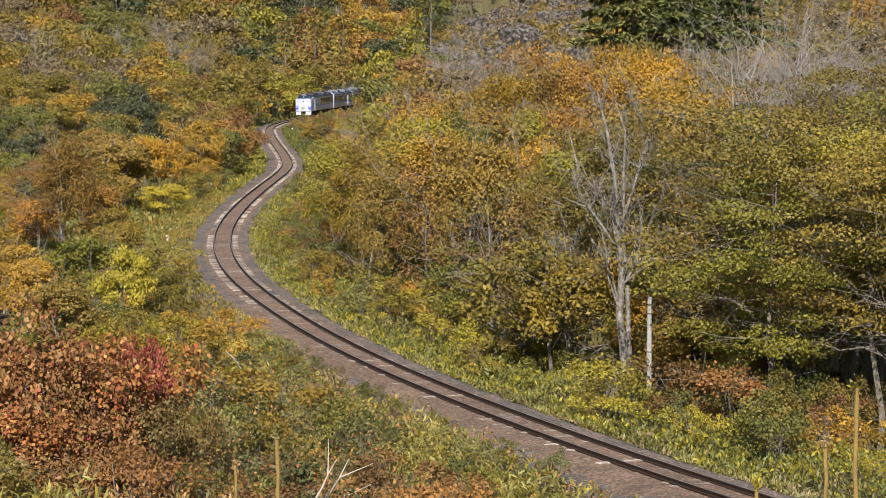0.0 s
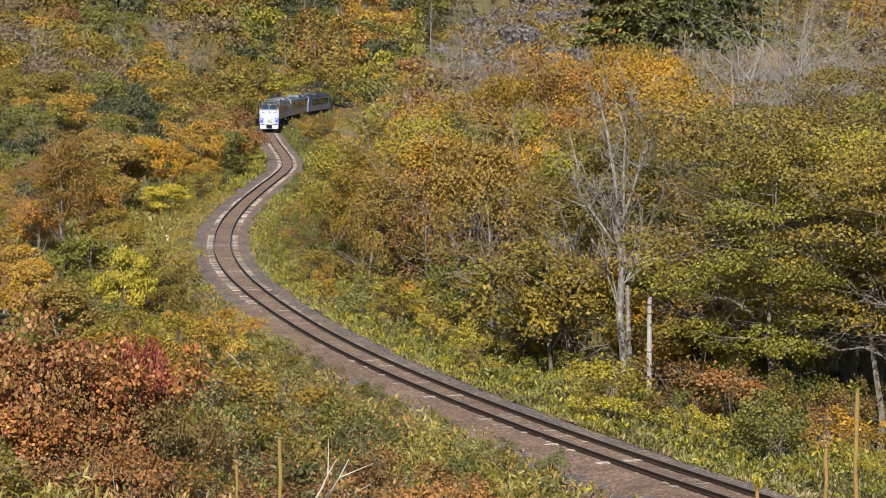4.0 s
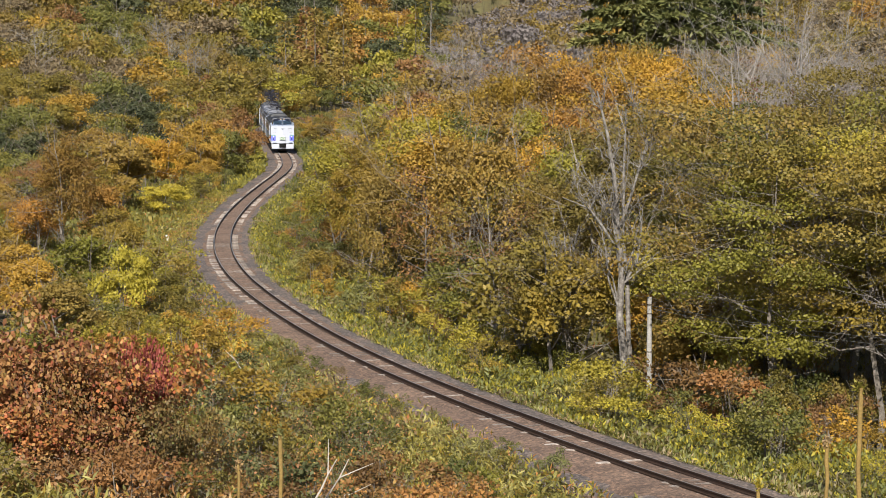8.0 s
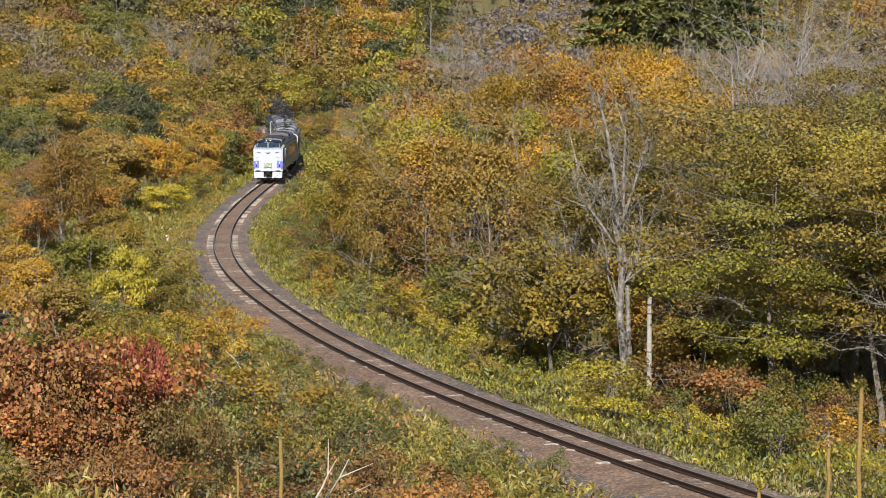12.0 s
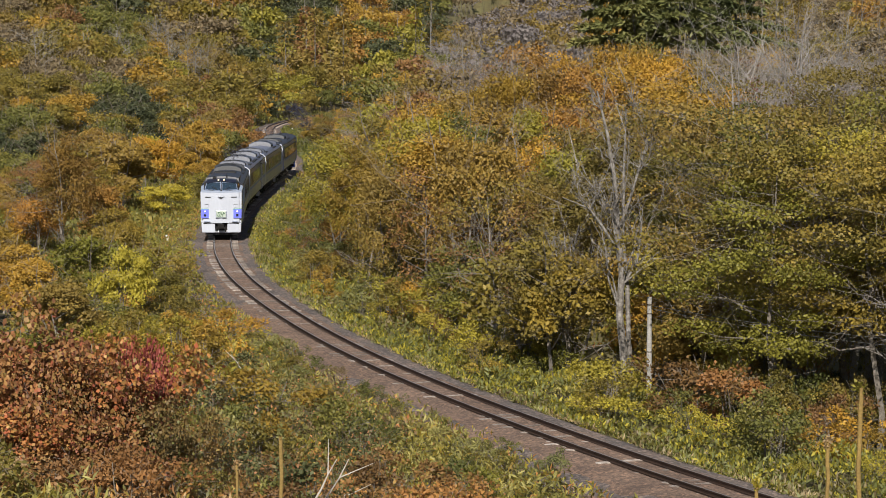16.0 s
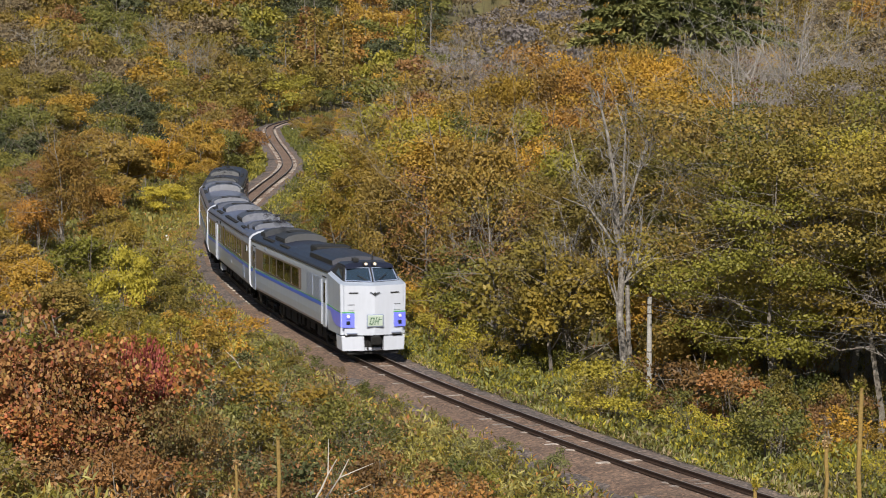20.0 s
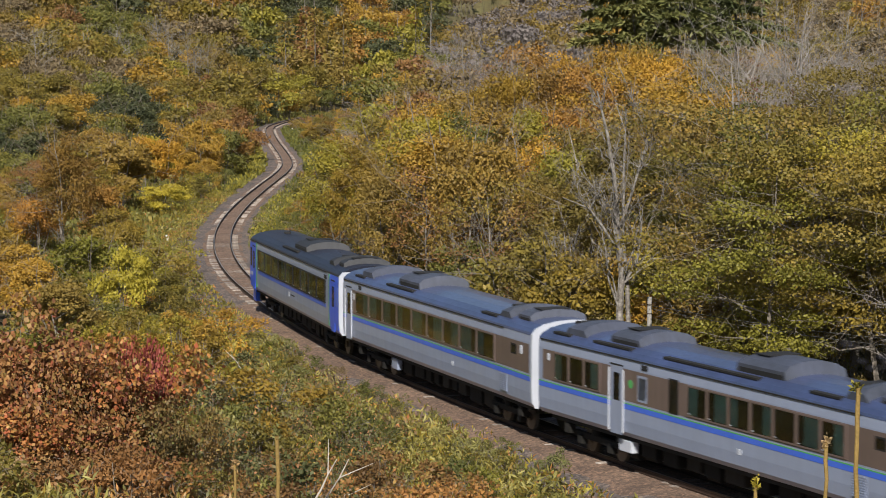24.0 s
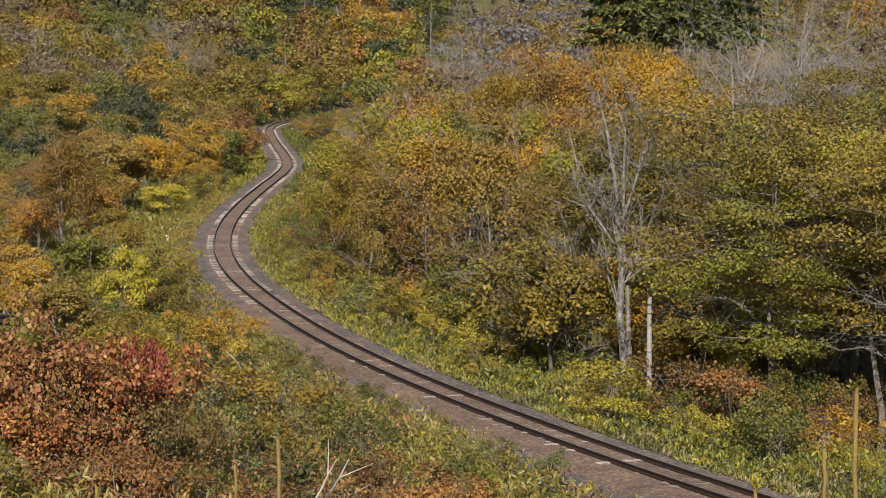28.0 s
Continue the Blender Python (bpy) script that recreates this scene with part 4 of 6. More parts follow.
# bushes behind the far bend, and grey thickets up the valley
for x, y, tone in ((-31.5, 388.0, "green"), (-30.5, 400.0, "dark"), (-32.0, 412.0, "olive"), (-28.0, 430.0, "gold"), (-25.5, 446.0, "olive"), (-33.5, 376.0, "gold"), (-22.5, 462.0, "green")):
    plant("mid", x, y, tone, 0.75, 0.9)
fill(29, 6, 52, 196, 330, 7.5, [("brush", 1)], ["grey"], (1.25, 1.7), lambda x, y, n: in_view(x, y, 2) and (x / y > 0.098 or (0.0 < x / y < 0.032 and y > 255)))

# shaded stems inside the wood
fill(25, 10, 30, 100, 114, 4.0, [("thin", 1)], ["olive", "gold"], (0.7, 1.0), lambda x, y, n: n < -12 and x > 5 + 0.05 * y)
fill(26, 9, 34, 88, 120, 3.4, [("bush", 1)], ["olive", "green", "gold", "lime"], (0.6, 1.1), lambda x, y, n: n < -10.5 and x > 4 + 0.05 * y and x < 0.118 * y)
fill(36, 11, 22, 90, 112, 2.6, [("bush", 1)], ["olive", "dark", "rust", "green", "ochre"], (0.35, 0.7), lambda x, y, n: n < -11.5 and x > 0.118 * y and in_view(x, y, 1))

# ------------------------------------------------------------------ low growth
SV0, SV1 = float(np.interp(-215.0, -LINE[:, 1], ARC)), float(np.interp(-52.0, -LINE[:, 1], ARC))
SF0 = float(np.interp(-380.0, -LINE[:, 1], ARC))
herbs("verge_bamboo_grass", "pale green bamboo grass along the ballast", 84000, 3, (SV0, SV1), (-1.7, -9.5), 0.22, 0.7, ["sasa", "lime", "sasa", "lemon", "lime", "sasa", "olive", "straw"], slim=0.36, up=0.9)
herbs("verge_straw", "dry straw-coloured grass at the ballast's edge", 12000, 4, (SV0, SV1), (-1.65, -3.2), 0.22, 0.3, ["straw", "sasa", "straw"], slim=0.16)
herbs("hillside_bamboo_grass", "green bamboo grass and weeds on the near bank", 84000, 5, (SV0, SV1), (1.8, 13.0), 0.22, 0.8, ["green", "sasa", "tipped", "green", "lime", "green", "russet", "green", "sasa"], slim=0.28, up=0.6, clear=lambda x, y, n: (y > 52.0) & (n > 3.5) | (y > 100.0))
herbs("far_verge_grass", "low grass beside the distant track", 16000, 6, (SF0, SV0), (2.1, 8.0), 0.4, 0.6, ["green", "lime", "green"], slim=0.4)
herbs("far_verge_weeds", "low weeds beside the distant track", 14000, 7, (SF0, SV0), (-1.7, -8.0), 0.4, 0.5, ["sasa", "green", "lime"], slim=0.4)

herbs("valley_weeds", "russet and green weeds between the trees up the valley", 30000, 8, (SF0 - 90.0, SV0 + 60.0), (4.0, 26.0), 0.45, 0.7, ["olive", "green", "green", "sasa", "olive"], slim=0.5)
herbs("valley_floor_weeds", "green weeds under the wood's edge", 34000, 9, (SF0 - 90.0, SV1), (-5.0, -26.0), 0.40, 0.7, ["olive", "green", "rust", "green"], slim=0.5, clear=lambda x, y, n: y > 108)


def slope_cover(count, seed):
    """Weeds over the near slope below the camera, broad-leaved and in patches."""
    rng = np.random.default_rng(seed)
    x, y = rng.uniform(-20, 14, count), rng.uniform(46, 118, count)
    n = beside(x, y)[0]
    keep = (n > 5.0) & (np.abs(x) < 0.19 * y + 2)
    x, y = x[keep], y[keep]
    lump = np.clip(0.5 + 0.5 * np.sin(x * 1.9) * np.sin(y * 1.3) + 0.35 * np.sin(x * 0.8 + 2) * np.cos(y * 0.5) + 0.3 * np.sin(x * 4.3 + 1) * np.sin(y * 3.1), 0.05, 1.6)
    z = ground_z(x, y) + 1.05 * lump * rng.uniform(0.1, 1, len(x)) ** 0.6
    where = patch_of(x + rng.normal(size=len(x)) * 0.35, y + rng.normal(size=len(x)) * 0.8)
    blade = np.array([k in ("sasa", "green", "straw") for k in PATCH_KEYS])[where]
    q = np.empty((len(x), 4, 3))
    at = np.c_[x, y, z]
    q[blade] = leaf_quads(rng, at[blade], 0.25, 0.24, rise=0.5, up=np.array([0, -0.25, 0.45]))
    q[~blade] = leaf_quads(rng, at[~blade], 0.16, 0.55, rise=0.7, up=np.array([0, -0.1, 0.5]))
    tones = sorted({t for v in PATCH_MIX.values() for t in v})
    table = np.array([[tones.index(PATCH_MIX[k][i % len(PATCH_MIX[k])]) for i in range(12)] for k in PATCH_KEYS])
    field = np.sin(x * 1.1 + 1) * np.sin(y * 0.7) + 0.6 * np.sin(x * 2.7 + 2) * np.sin(y * 1.9) + rng.normal(size=len(x)) * 0.35
    idx = table[where, np.clip(((field + 1.6) / 3.2 * 12).astype(int), 0, 11)]
    tagged(new("slope_weeds", quads_mesh("slope_weeds", q, [LEAF[t] for t in tones], idx)), "tangled green and russet weeds on the near slope", "undergrowth", kind="stuff")


slope_cover(200000, 21)
fill(22, -18, 12, 50, 116, 2.6, [("bush", 1)], patch_tone, (0.42, 0.78), lambda x, y, n: n > (7.5 if y < 104 else 6.0) and in_view(x, y, 1))
fill(23, -14, 30, 60, 160, 3.2, [("bush", 1)], ["lime", "green", "lemon", "olive", "lime", "sasa", "gold", "lime", "rust"], (0.34, 0.85), lambda x, y, n: -9.5 < n < -3.6 and in_view(x, y, 1) and not (x > 9.3 and n < -7.0) and not (abs(x / y - 0.0855) < 0.011 and y > 78))
fill(24, -40, 0, 116, 300, 3.4, [("bush", 1)], ["green", "lime", "green", "olive", "green", "gold"], (0.5, 1.1), lambda x, y, n: 4.2 < n < 7.5 and in_view(x, y, 1) and open_front(x, y))

# bushes on the near bank that stand over the ballast's edge
fill(30, -8, 12, 58, 100, 1.6, [("bush", 1)], patch_tone, (0.28, 0.42), lambda x, y, n: 4.0 < n < 5.8 and y > 70)
fill(35, -18, 0, 118, 290, 3.6, [("bush", 1)], ["lemon", "green", "rust", "green", "olive", "orange", "lime"], (0.5, 0.95), lambda x, y, n: -7.5 < n < -4.4 and in_view(x, y, 1))
# ------------------------------------------------------------------ the train: four diesel express cars


def paint(name, color, rough=0.3, dirt=0.12, metal=0.0, coat=0.3):
    """Vehicle paint with faint streaks and road dust that keep to the panel."""
    m, nt, b = node_material(name)
    co = nt.nodes.new("ShaderNodeTexCoord")
    mp = nt.nodes.new("ShaderNodeMapping")
    mp.inputs["Scale"].default_value = (3.0, 3.0, 0.35)
    nt.links.new(co.outputs["Object"], mp.inputs["Vector"])
    n1 = add(nt, "ShaderNodeTexNoise", Scale=2.2, Detail=6.0, Roughness=0.65)
    nt.links.new(mp.outputs[0], n1.inputs["Vector"])
    n2 = add(nt, "ShaderNodeTexNoise", Scale=0.7, Detail=4.0)
    nt.links.new(co.outputs["Object"], n2.inputs["Vector"])
    a = ramp(nt, n1.outputs[0], [(0.35, tuple(c * (1 - dirt) for c in color)), (0.65, color)])
    g = ramp(nt, n2.outputs[0], [(0.35, (1 - dirt, 1 - dirt, 1 - dirt * 1.2)), (0.65, (1.0, 1.0, 1.0))])
    nt.links.new(mixed(nt, 1.0, a, g, "MULTIPLY"), b.inputs["Base Color"])
    r = add(nt, "ShaderNodeMapRange")
    nt.links.new(n1.outputs[0], r.inputs[0])
    r.inputs[3].default_value, r.inputs[4].default_value = rough + 0.12, rough - 0.05
    nt.links.new(r.outputs[0], b.inputs["Roughness"])
    b.inputs["Metallic"].default_value = metal
    b.inputs["Coat Weight"].default_value = coat
    b.inputs["Coat Roughness"].default_value = 0.12
    return m


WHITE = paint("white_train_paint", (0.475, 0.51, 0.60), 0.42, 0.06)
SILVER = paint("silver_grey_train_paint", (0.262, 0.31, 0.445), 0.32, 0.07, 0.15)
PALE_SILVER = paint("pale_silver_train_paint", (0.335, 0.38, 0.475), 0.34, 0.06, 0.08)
BROWN = paint("brown_window_band_paint", (0.125, 0.092, 0.085), 0.38, 0.12)
ROYAL = paint("royal_blue_paint", (0.05, 0.13, 0.62), 0.35, 0.08)
LAVENDER = paint("violet_blue_paint", (0.16, 0.19, 0.78), 0.35, 0.05)
CABBLUE = paint("deep_blue_paint", (0.028, 0.10, 0.66), 0.33, 0.10)
GREENLINE = paint("leaf_green_paint", (0.07, 0.33, 0.10), 0.4, 0.08)
ROOFGREY = paint("slate_grey_roof_paint", (0.013, 0.016, 0.036), 0.44, 0.3, 0.0, 0.12)
COACHROOF = paint("blue_grey_roof_paint", (0.050, 0.070, 0.165), 0.30, 0.22, 0.0, 0.5)
COACHUNIT = paint("blue_grey_roof_unit_paint", (0.062, 0.072, 0.108), 0.5, 0.25, 0.0, 0.0)
UNITGREY = paint("grey_roof_unit_paint", (0.024, 0.027, 0.035), 0.58, 0.25, 0.0, 0.0)
SOOT = paint("sooty_black", (0.011, 0.011, 0.013), 0.75, 0.4, 0.0, 0.0)
# shade under the cars is put into the next two near-black colours
UNDER = paint("dusty_shaded_underframe", (0.006, 0.0055, 0.005), 0.9, 0.4, 0.0, 0.0)
DUSTY_SHADED = paint("dusty_shaded_grey_equipment", (0.022, 0.019, 0.017), 0.85, 0.35, 0.0, 0.0)
STEEL = paint("worn_wheel_steel", (0.20, 0.18, 0.17), 0.45, 0.3, 0.7, 0.0)
CURTAIN = surface("teal_curtain", [(0.16, 0.38, 0.40), (0.26, 0.52, 0.54)], 0.9, grain=30, stain=3)
# the dimness inside is painted: near-black panels close behind the panes
INSIDE = surface("dim_car_interior", [(0.008, 0.008, 0.008), (0.016, 0.015, 0.014)], 0.8)
PLATE = paint("pale_green_headboard", (0.40, 0.47, 0.41), 0.45, 0.05)
MARK = paint("dark_green_marking", (0.03, 0.10, 0.045), 0.45, 0.05)
RUBBER = paint("black_rubber", (0.02, 0.02, 0.022), 0.7, 0.2, 0.0, 0.0)


def glass(name, tint, alpha):
    m, nt, b = node_material(name)
    b.inputs["Base Color"].default_value = (*tint, 1)
    b.inputs["Roughness"].default_value = 0.04
    b.inputs["IOR"].default_value = 1.5
    b.inputs["Transmission Weight"].default_value = alpha
    return m


PANE = glass("tinted_window_glass", (0.45, 0.46, 0.45), 1.0)
# the sky's reflection is put into the windscreen as a blue base colour
SCREEN = glass("sky_blue_windscreen_glass", (0.10, 0.17, 0.27), 0.8)
LAMP, _nt, _b = node_material("lit_headlamp")
_b.inputs["Base Color"].default_value = (0.25, 0.23, 0.2, 1)
_b.inputs["Emission Color"].default_value = (1.0, 0.78, 0.5, 1)
_b.inputs["Emission Strength"].default_value = 0.9
CABGLASS = glass("dark_cab_side_glass", (0.015, 0.02, 0.03), 0.0)
LENS = glass("red_lamp_lens", (0.25, 0.02, 0.02), 0.2)

SIDE_Y = 1.44
SECTION = [(1.30, 0.95), (1.41, 1.10), (SIDE_Y, 1.45), (SIDE_Y, 3.10), (1.415, 3.36)]
ROOF_SECTION = [(1.425, 3.36), (1.40, 3.44), (1.27, 3.56), (1.0, 3.69), (0.5, 3.79), (0.0, 3.82)]


def loft(section, x0, x1, close_bottom=False, scale_end=None):
    """Both halves of a section drawn from x0 to x1, closed at the ends."""
    ring = [(-y, z) for y, z in section] + [(y, z) for y, z in reversed(section) if y > 0]
    bm = bmesh.new()
    a = [bm.verts.new((x0, y, z)) for y, z in ring]
    b = [bm.verts.new((x1, y, z)) for y, z in ring]
    n = len(ring)
    for i in range(n):
        j = (i + 1) % n
        bm.faces.new((a[i], a[j], b[j], b[i]))
    bm.faces.new(list(reversed(a)))
    bm.faces.new(b)
    bmesh.ops.recalc_face_normals(bm, faces=bm.faces)
    return bm


def slab(parent, name, mat, x0, x1, y0, y1, z0, z1, bevel=0.0, label=""):
    return part(name, box(bmesh.new(), x0, x1, min(y0, y1), max(y0, y1), z0, z1, bevel), mat, parent, label)


def arched_unit(parent, name, mat, x0, x1, half, z0, z1, slope=0.12, label=""):
    """A roof unit with upright sides, an arched top and raked ends."""
    bm = bmesh.new()
    prof = [(-half, z0), (-half, z0 + (z1 - z0) * 0.55), (-half * 0.78, z0 + (z1 - z0) * 0.80), (-half * 0.4, z1 - 0.03), (0, z1), (half * 0.4, z1 - 0.03), (half * 0.78, z0 + (z1 - z0) * 0.80), (half, z0 + (z1 - z0) * 0.55), (half, z0)]
    rings = []
    for x, s in ((x0, 1), (x0, 0), (x1, 0), (x1, 1)):
        d = slope if x == x0 else -slope
        rings.append([bm.verts.new((x + (d * (z - z0) / (z1 - z0)), y, z)) for y, z in prof])
    a, b = rings[0], rings[2]
    for v in rings[1] + rings[3]:
        bm.verts.remove(v)
    for i in range(len(prof) - 1):
        bm.faces.new((a[i], a[i + 1], b[i + 1], b[i]))
    bm.faces.new(a)
    bm.faces.new(list(reversed(b)))
    bmesh.ops.recalc_face_normals(bm, faces=bm.faces)
    return part(name, bm, mat, parent, label)


def bogie(parent, x):
    """A two-axle bogie; returns its root so that it can swing on the curve."""
    root = new("bogie")
    root.parent = parent
    root.location = (x, 0, 0)
    bm = bmesh.new()
    for s in (-1, 1):
        box(bm, -1.55, 1.55, s * 0.93 - 0.07, s * 0.93 + 0.07, 0.48, 0.68, 0.02)
        for ax in (-1.05, 1.05):
            box(bm, ax - 0.17, ax + 0.17, s * 0.95 - 0.12, s * 0.95 + 0.12, 0.28, 0.58, 0.03)
        cyl(bm, (0, s * 0.93, 0.80), 0.2, 0.22, "Z", 12)
    box(bm, -0.35, 0.35, -0.95, 0.95, 0.5, 0.72, 0.02)
    part("bogie_frame", bm, UNDER, root)
    for ax in (-1.05, 1.05):
        for s in (-1, 1):
            bm = bmesh.new()
            cyl(bm, (ax, s * 0.58, 0.43), 0.43, 0.11, "Y", 22)
            cyl(bm, (ax, s * 0.525, 0.43), 0.455, 0.03, "Y", 22)
            cyl(bm, (ax, s * 0.66, 0.43), 0.13, 0.10, "Y", 12)
            part("wheel", bm, STEEL, root)
        part("axle", cyl(bmesh.new(), (ax, 0, 0.43), 0.07, 1.1, "Y", 8), UNDER, root)
    return root


def underfloor(root, seed):
    """Engines, tanks and boxes slung between the bogies."""
    rng = random.Random(seed)
    # floor and engine are near-black too, in place of under-car shade
    part("floor_pan", box(bmesh.new(), -9.9, 9.9, -1.2, 1.2, 0.80, 0.955), SOOT, root)
    part("engine_block", box(bmesh.new(), -5.4, 5.3, -0.38, 0.38, 0.22, 0.80, 0.05), SOOT, root)
    for s in (-1, 1):
        x = -5.3
        while x < 5.0:
            w = rng.uniform(0.45, 1.3)
            low = rng.uniform(0.16, 0.36)
            bm = box(bmesh.new(), x, x + w, min(s * 0.4, s * 0.95), max(s * 0.4, s * 0.95), low, 0.80, 0.03)
            if rng.random() < 0.4:
                cyl(bm, (x + w / 2, s * 0.76, low + 0.02), 0.13, w * 0.8, "X", 10)
            part("underfloor_box", bm, DUSTY_SHADED if rng.random() < 0.28 else UNDER, root)
            x += w + rng.uniform(0.12, 0.5)
        for x in (-9.0, 8.6):
            part("step_bracket", box(bmesh.new(), x, x + 0.35, s * 1.1 - 0.12, s * 1.1 + 0.12, 0.45, 0.80, 0.02), UNDER, root)


def windows(root, spans, z0, z1, band, pillar, frame_x, curtains=True, seed=1):
    """A window band on both sides: rails above and below, pillars between the panes, a pane and a curtain in each opening."""
    rng = random.Random(seed)
    x0, x1 = frame_x
    for s in (-1, 1):
        y_in, y_out = s * (SIDE_Y - 0.01), s * (SIDE_Y + 0.030)
        slab(root, "window_head", pillar, x0, x1, y_in, y_out, z1, z1 + 0.05)
        slab(root, "window_sill", pillar, x0, x1, y_in, y_out, z0 - 0.05, z0)
        edge = x0
        for a, b in spans:
            if a - edge > 0.02:
                slab(root, "window_pillar", band if a - edge > 0.5 else pillar, edge, a, y_in, y_out, z0, z1)
            edge = b
            # dark panel in place of an unlit interior
            slab(root, "window_backing", INSIDE, a, b, y_in, s * (SIDE_Y + 0.004), z0, z1)
            if curtains and rng.random() < 0.75:
                w = (b - a) * rng.uniform(0.3, 0.75)
                c0 = a + 0.03 if rng.random() < 0.6 else b - w - 0.03
                slab(root, "curtain", CURTAIN, c0, c0 + w, s * (SIDE_Y + 0.006), s * (SIDE_Y + 0.012), z0 + 0.02, z1 - 0.02)
            slab(root, "window", PANE, a, b, s * (SIDE_Y + 0.017), s * (SIDE_Y + 0.022), z0, z1)
            slab(root, "window_catch", WHITE, a + 0.03, a + 0.10, s * (SIDE_Y + 0.022), s * (SIDE_Y + 0.034), z0 + 0.03, z0 + 0.06)
        if x1 - edge > 0.02:
            slab(root, "window_pillar", band if x1 - edge > 0.5 else pillar, edge, x1, y_in, y_out, z0, z1)


def stripes(root, x0, x1, blue=ROYAL, green=True, z=1.82, width=0.16):
    for s in (-1, 1):
        slab(root, "blue_stripe", blue, x0, x1, s * (SIDE_Y - 0.01), s * (SIDE_Y + 0.006), z, z + width)
        if green:
            slab(root, "green_line", GREENLINE, x0, x1, s * (SIDE_Y - 0.01), s * (SIDE_Y + 0.007), z + width, z + width + 0.035)


def side_door(root, x0, x1, skin, rails=True, glass_x=0.5):
    for s in (-1, 1):
        slab(root, "door", skin, x0, x1, s * (SIDE_Y - 0.02), s * (SIDE_Y + 0.010), 0.98, 3.10, 0.004)
        m = (x0 + x1) / 2
        slab(root, "door_window", PANE, m - 0.17, m + 0.17, s * (SIDE_Y + 0.008), s * (SIDE_Y + 0.014), 2.05, 2.85)
        slab(root, "door_window_backing", INSIDE, m - 0.2, m + 0.2, s * (SIDE_Y + 0.002), s * (SIDE_Y + 0.0115), 2.02, 2.88)
        if rails:
            for hx in (x0 - 0.10, x1 + 0.05):
                slab(root, "handrail", WHITE, hx, hx + 0.05, s * (SIDE_Y + 0.01), s * (SIDE_Y + 0.05), 1.05, 3.0, 0.01)
        slab(root, "door_lintel", SOOT, x0 - 0.03, x1 + 0.03, s * (SIDE_Y - 0.02), s * (SIDE_Y + 0.016), 3.10, 3.15)


def louvre(root, x0, x1, z0, z1, slats, mat=WHITE):
    for s in (-1, 1):
        grille = slab(root, "louvre", SILVER, x0, x1, s * (SIDE_Y - 0.01), s * (SIDE_Y + 0.008), z0, z1)
        step = (z1 - z0) / slats
        for i in range(slats):
            slab(grille, "slat", mat, x0 + 0.02, x1 - 0.02, s * (SIDE_Y + 0.006), s * (SIDE_Y + 0.022), z0 + step * (i + 0.2), z0 + step * (i + 0.6))


def arch_frame(root, x0, x1, mat, over_roof=True):
    """The painted frame round a car's end, up one side, over the roof and down the other."""
    ring = [(1.32, 0.93), (1.43, 1.10), (1.462, 1.45), (1.462, 3.10), (1.442, 3.40), (1.285, 3.58), (1.01, 3.71), (0.5, 3.81), (0.0, 3.84)]
    if over_roof:
        part("end_frame", loft(ring, x0, x1), mat, root, "white end frame" if mat is WHITE else "")
    else:
        part("end_frame", loft(ring[:6], x0, x1), mat, root, "white end frame up to the gutter")
        part("roof_rim", loft(ring[5:], x0, x1), ROOFGREY, root)


def gangway(root, x, direction):
    bm = bmesh.new()
    for i in range(5):
        o = 0.045 * (i % 2)
        box(bm, min(x + direction * i * 0.055, x + direction * (i + 1) * 0.055), max(x + direction * i * 0.055, x + direction * (i + 1) * 0.055), -0.62 + o, 0.62 - o, 0.98 + o, 3.2 - o)
    part("gangway_bellows", bm, RUBBER, root)
    part("coupler", box(bmesh.new(), min(x, x + direction * 0.36), max(x, x + direction * 0.36), -0.13, 0.13, 0.7, 0.96, 0.03), UNDER, root)


def roof_set(root, units, ducts, strips, shell=UNITGREY):
    for x0, x1, h in units:
        u = arched_unit(root, "air_conditioner", shell, x0, x1, 1.0, 3.60, 3.82 + h, 0.25)
        slab(u, "fan_grille", SOOT, x0 + 0.35, min(x0 + 1.1, x1 - 0.3), -0.55, 0.55, 3.80 + h, 3.827 + h, 0.01)
        for s in (-1, 1):
            slab(u, "side_grille", SOOT, x0 + 0.25, x1 - 0.2, s * 0.99, s * 1.012, 3.62, 3.68 + h * 0.4)
    for x0, x1, h in ducts:
        arched_unit(root, "roof_duct", shell, x0, x1, 1.12, 3.56, 3.82 + h, 0.5)
        slab(root, "exhaust_box", SOOT, x0 - 0.55, x0 - 0.05, -0.45, 0.45, 3.74, 3.95, 0.04)
    for x0, x1 in strips:
        for s in (-1, 1):
            slab(root, "roof_walkway", SOOT, x0, x1, s * 0.98, s * 1.27, 3.585, 3.66, 0.01)
    for s in (-1, 1):
        slab(root, "rain_gutter", SOOT, -10.3, 7.8, s * 1.425, s * 1.452, 3.35, 3.385)


def car_root(label):
    return tagged(new("train_car"), label, "train car", "cars of the train")


def body_of(root, x0, x1, skin=SILVER, top=ROOFGREY):
    part("body", loft(SECTION, x0, x1), skin, root)
    part("roof", loft(ROOF_SECTION, x0, x1), top, root, "blue-grey arched roof" if top is COACHROOF else "slate-grey arched roof")


def evenly(x0, x1, count, gap):
    p = (x1 - x0) / count
    return [(x0 + i * p + gap / 2, x0 + (i + 1) * p - gap / 2) for i in range(count)]


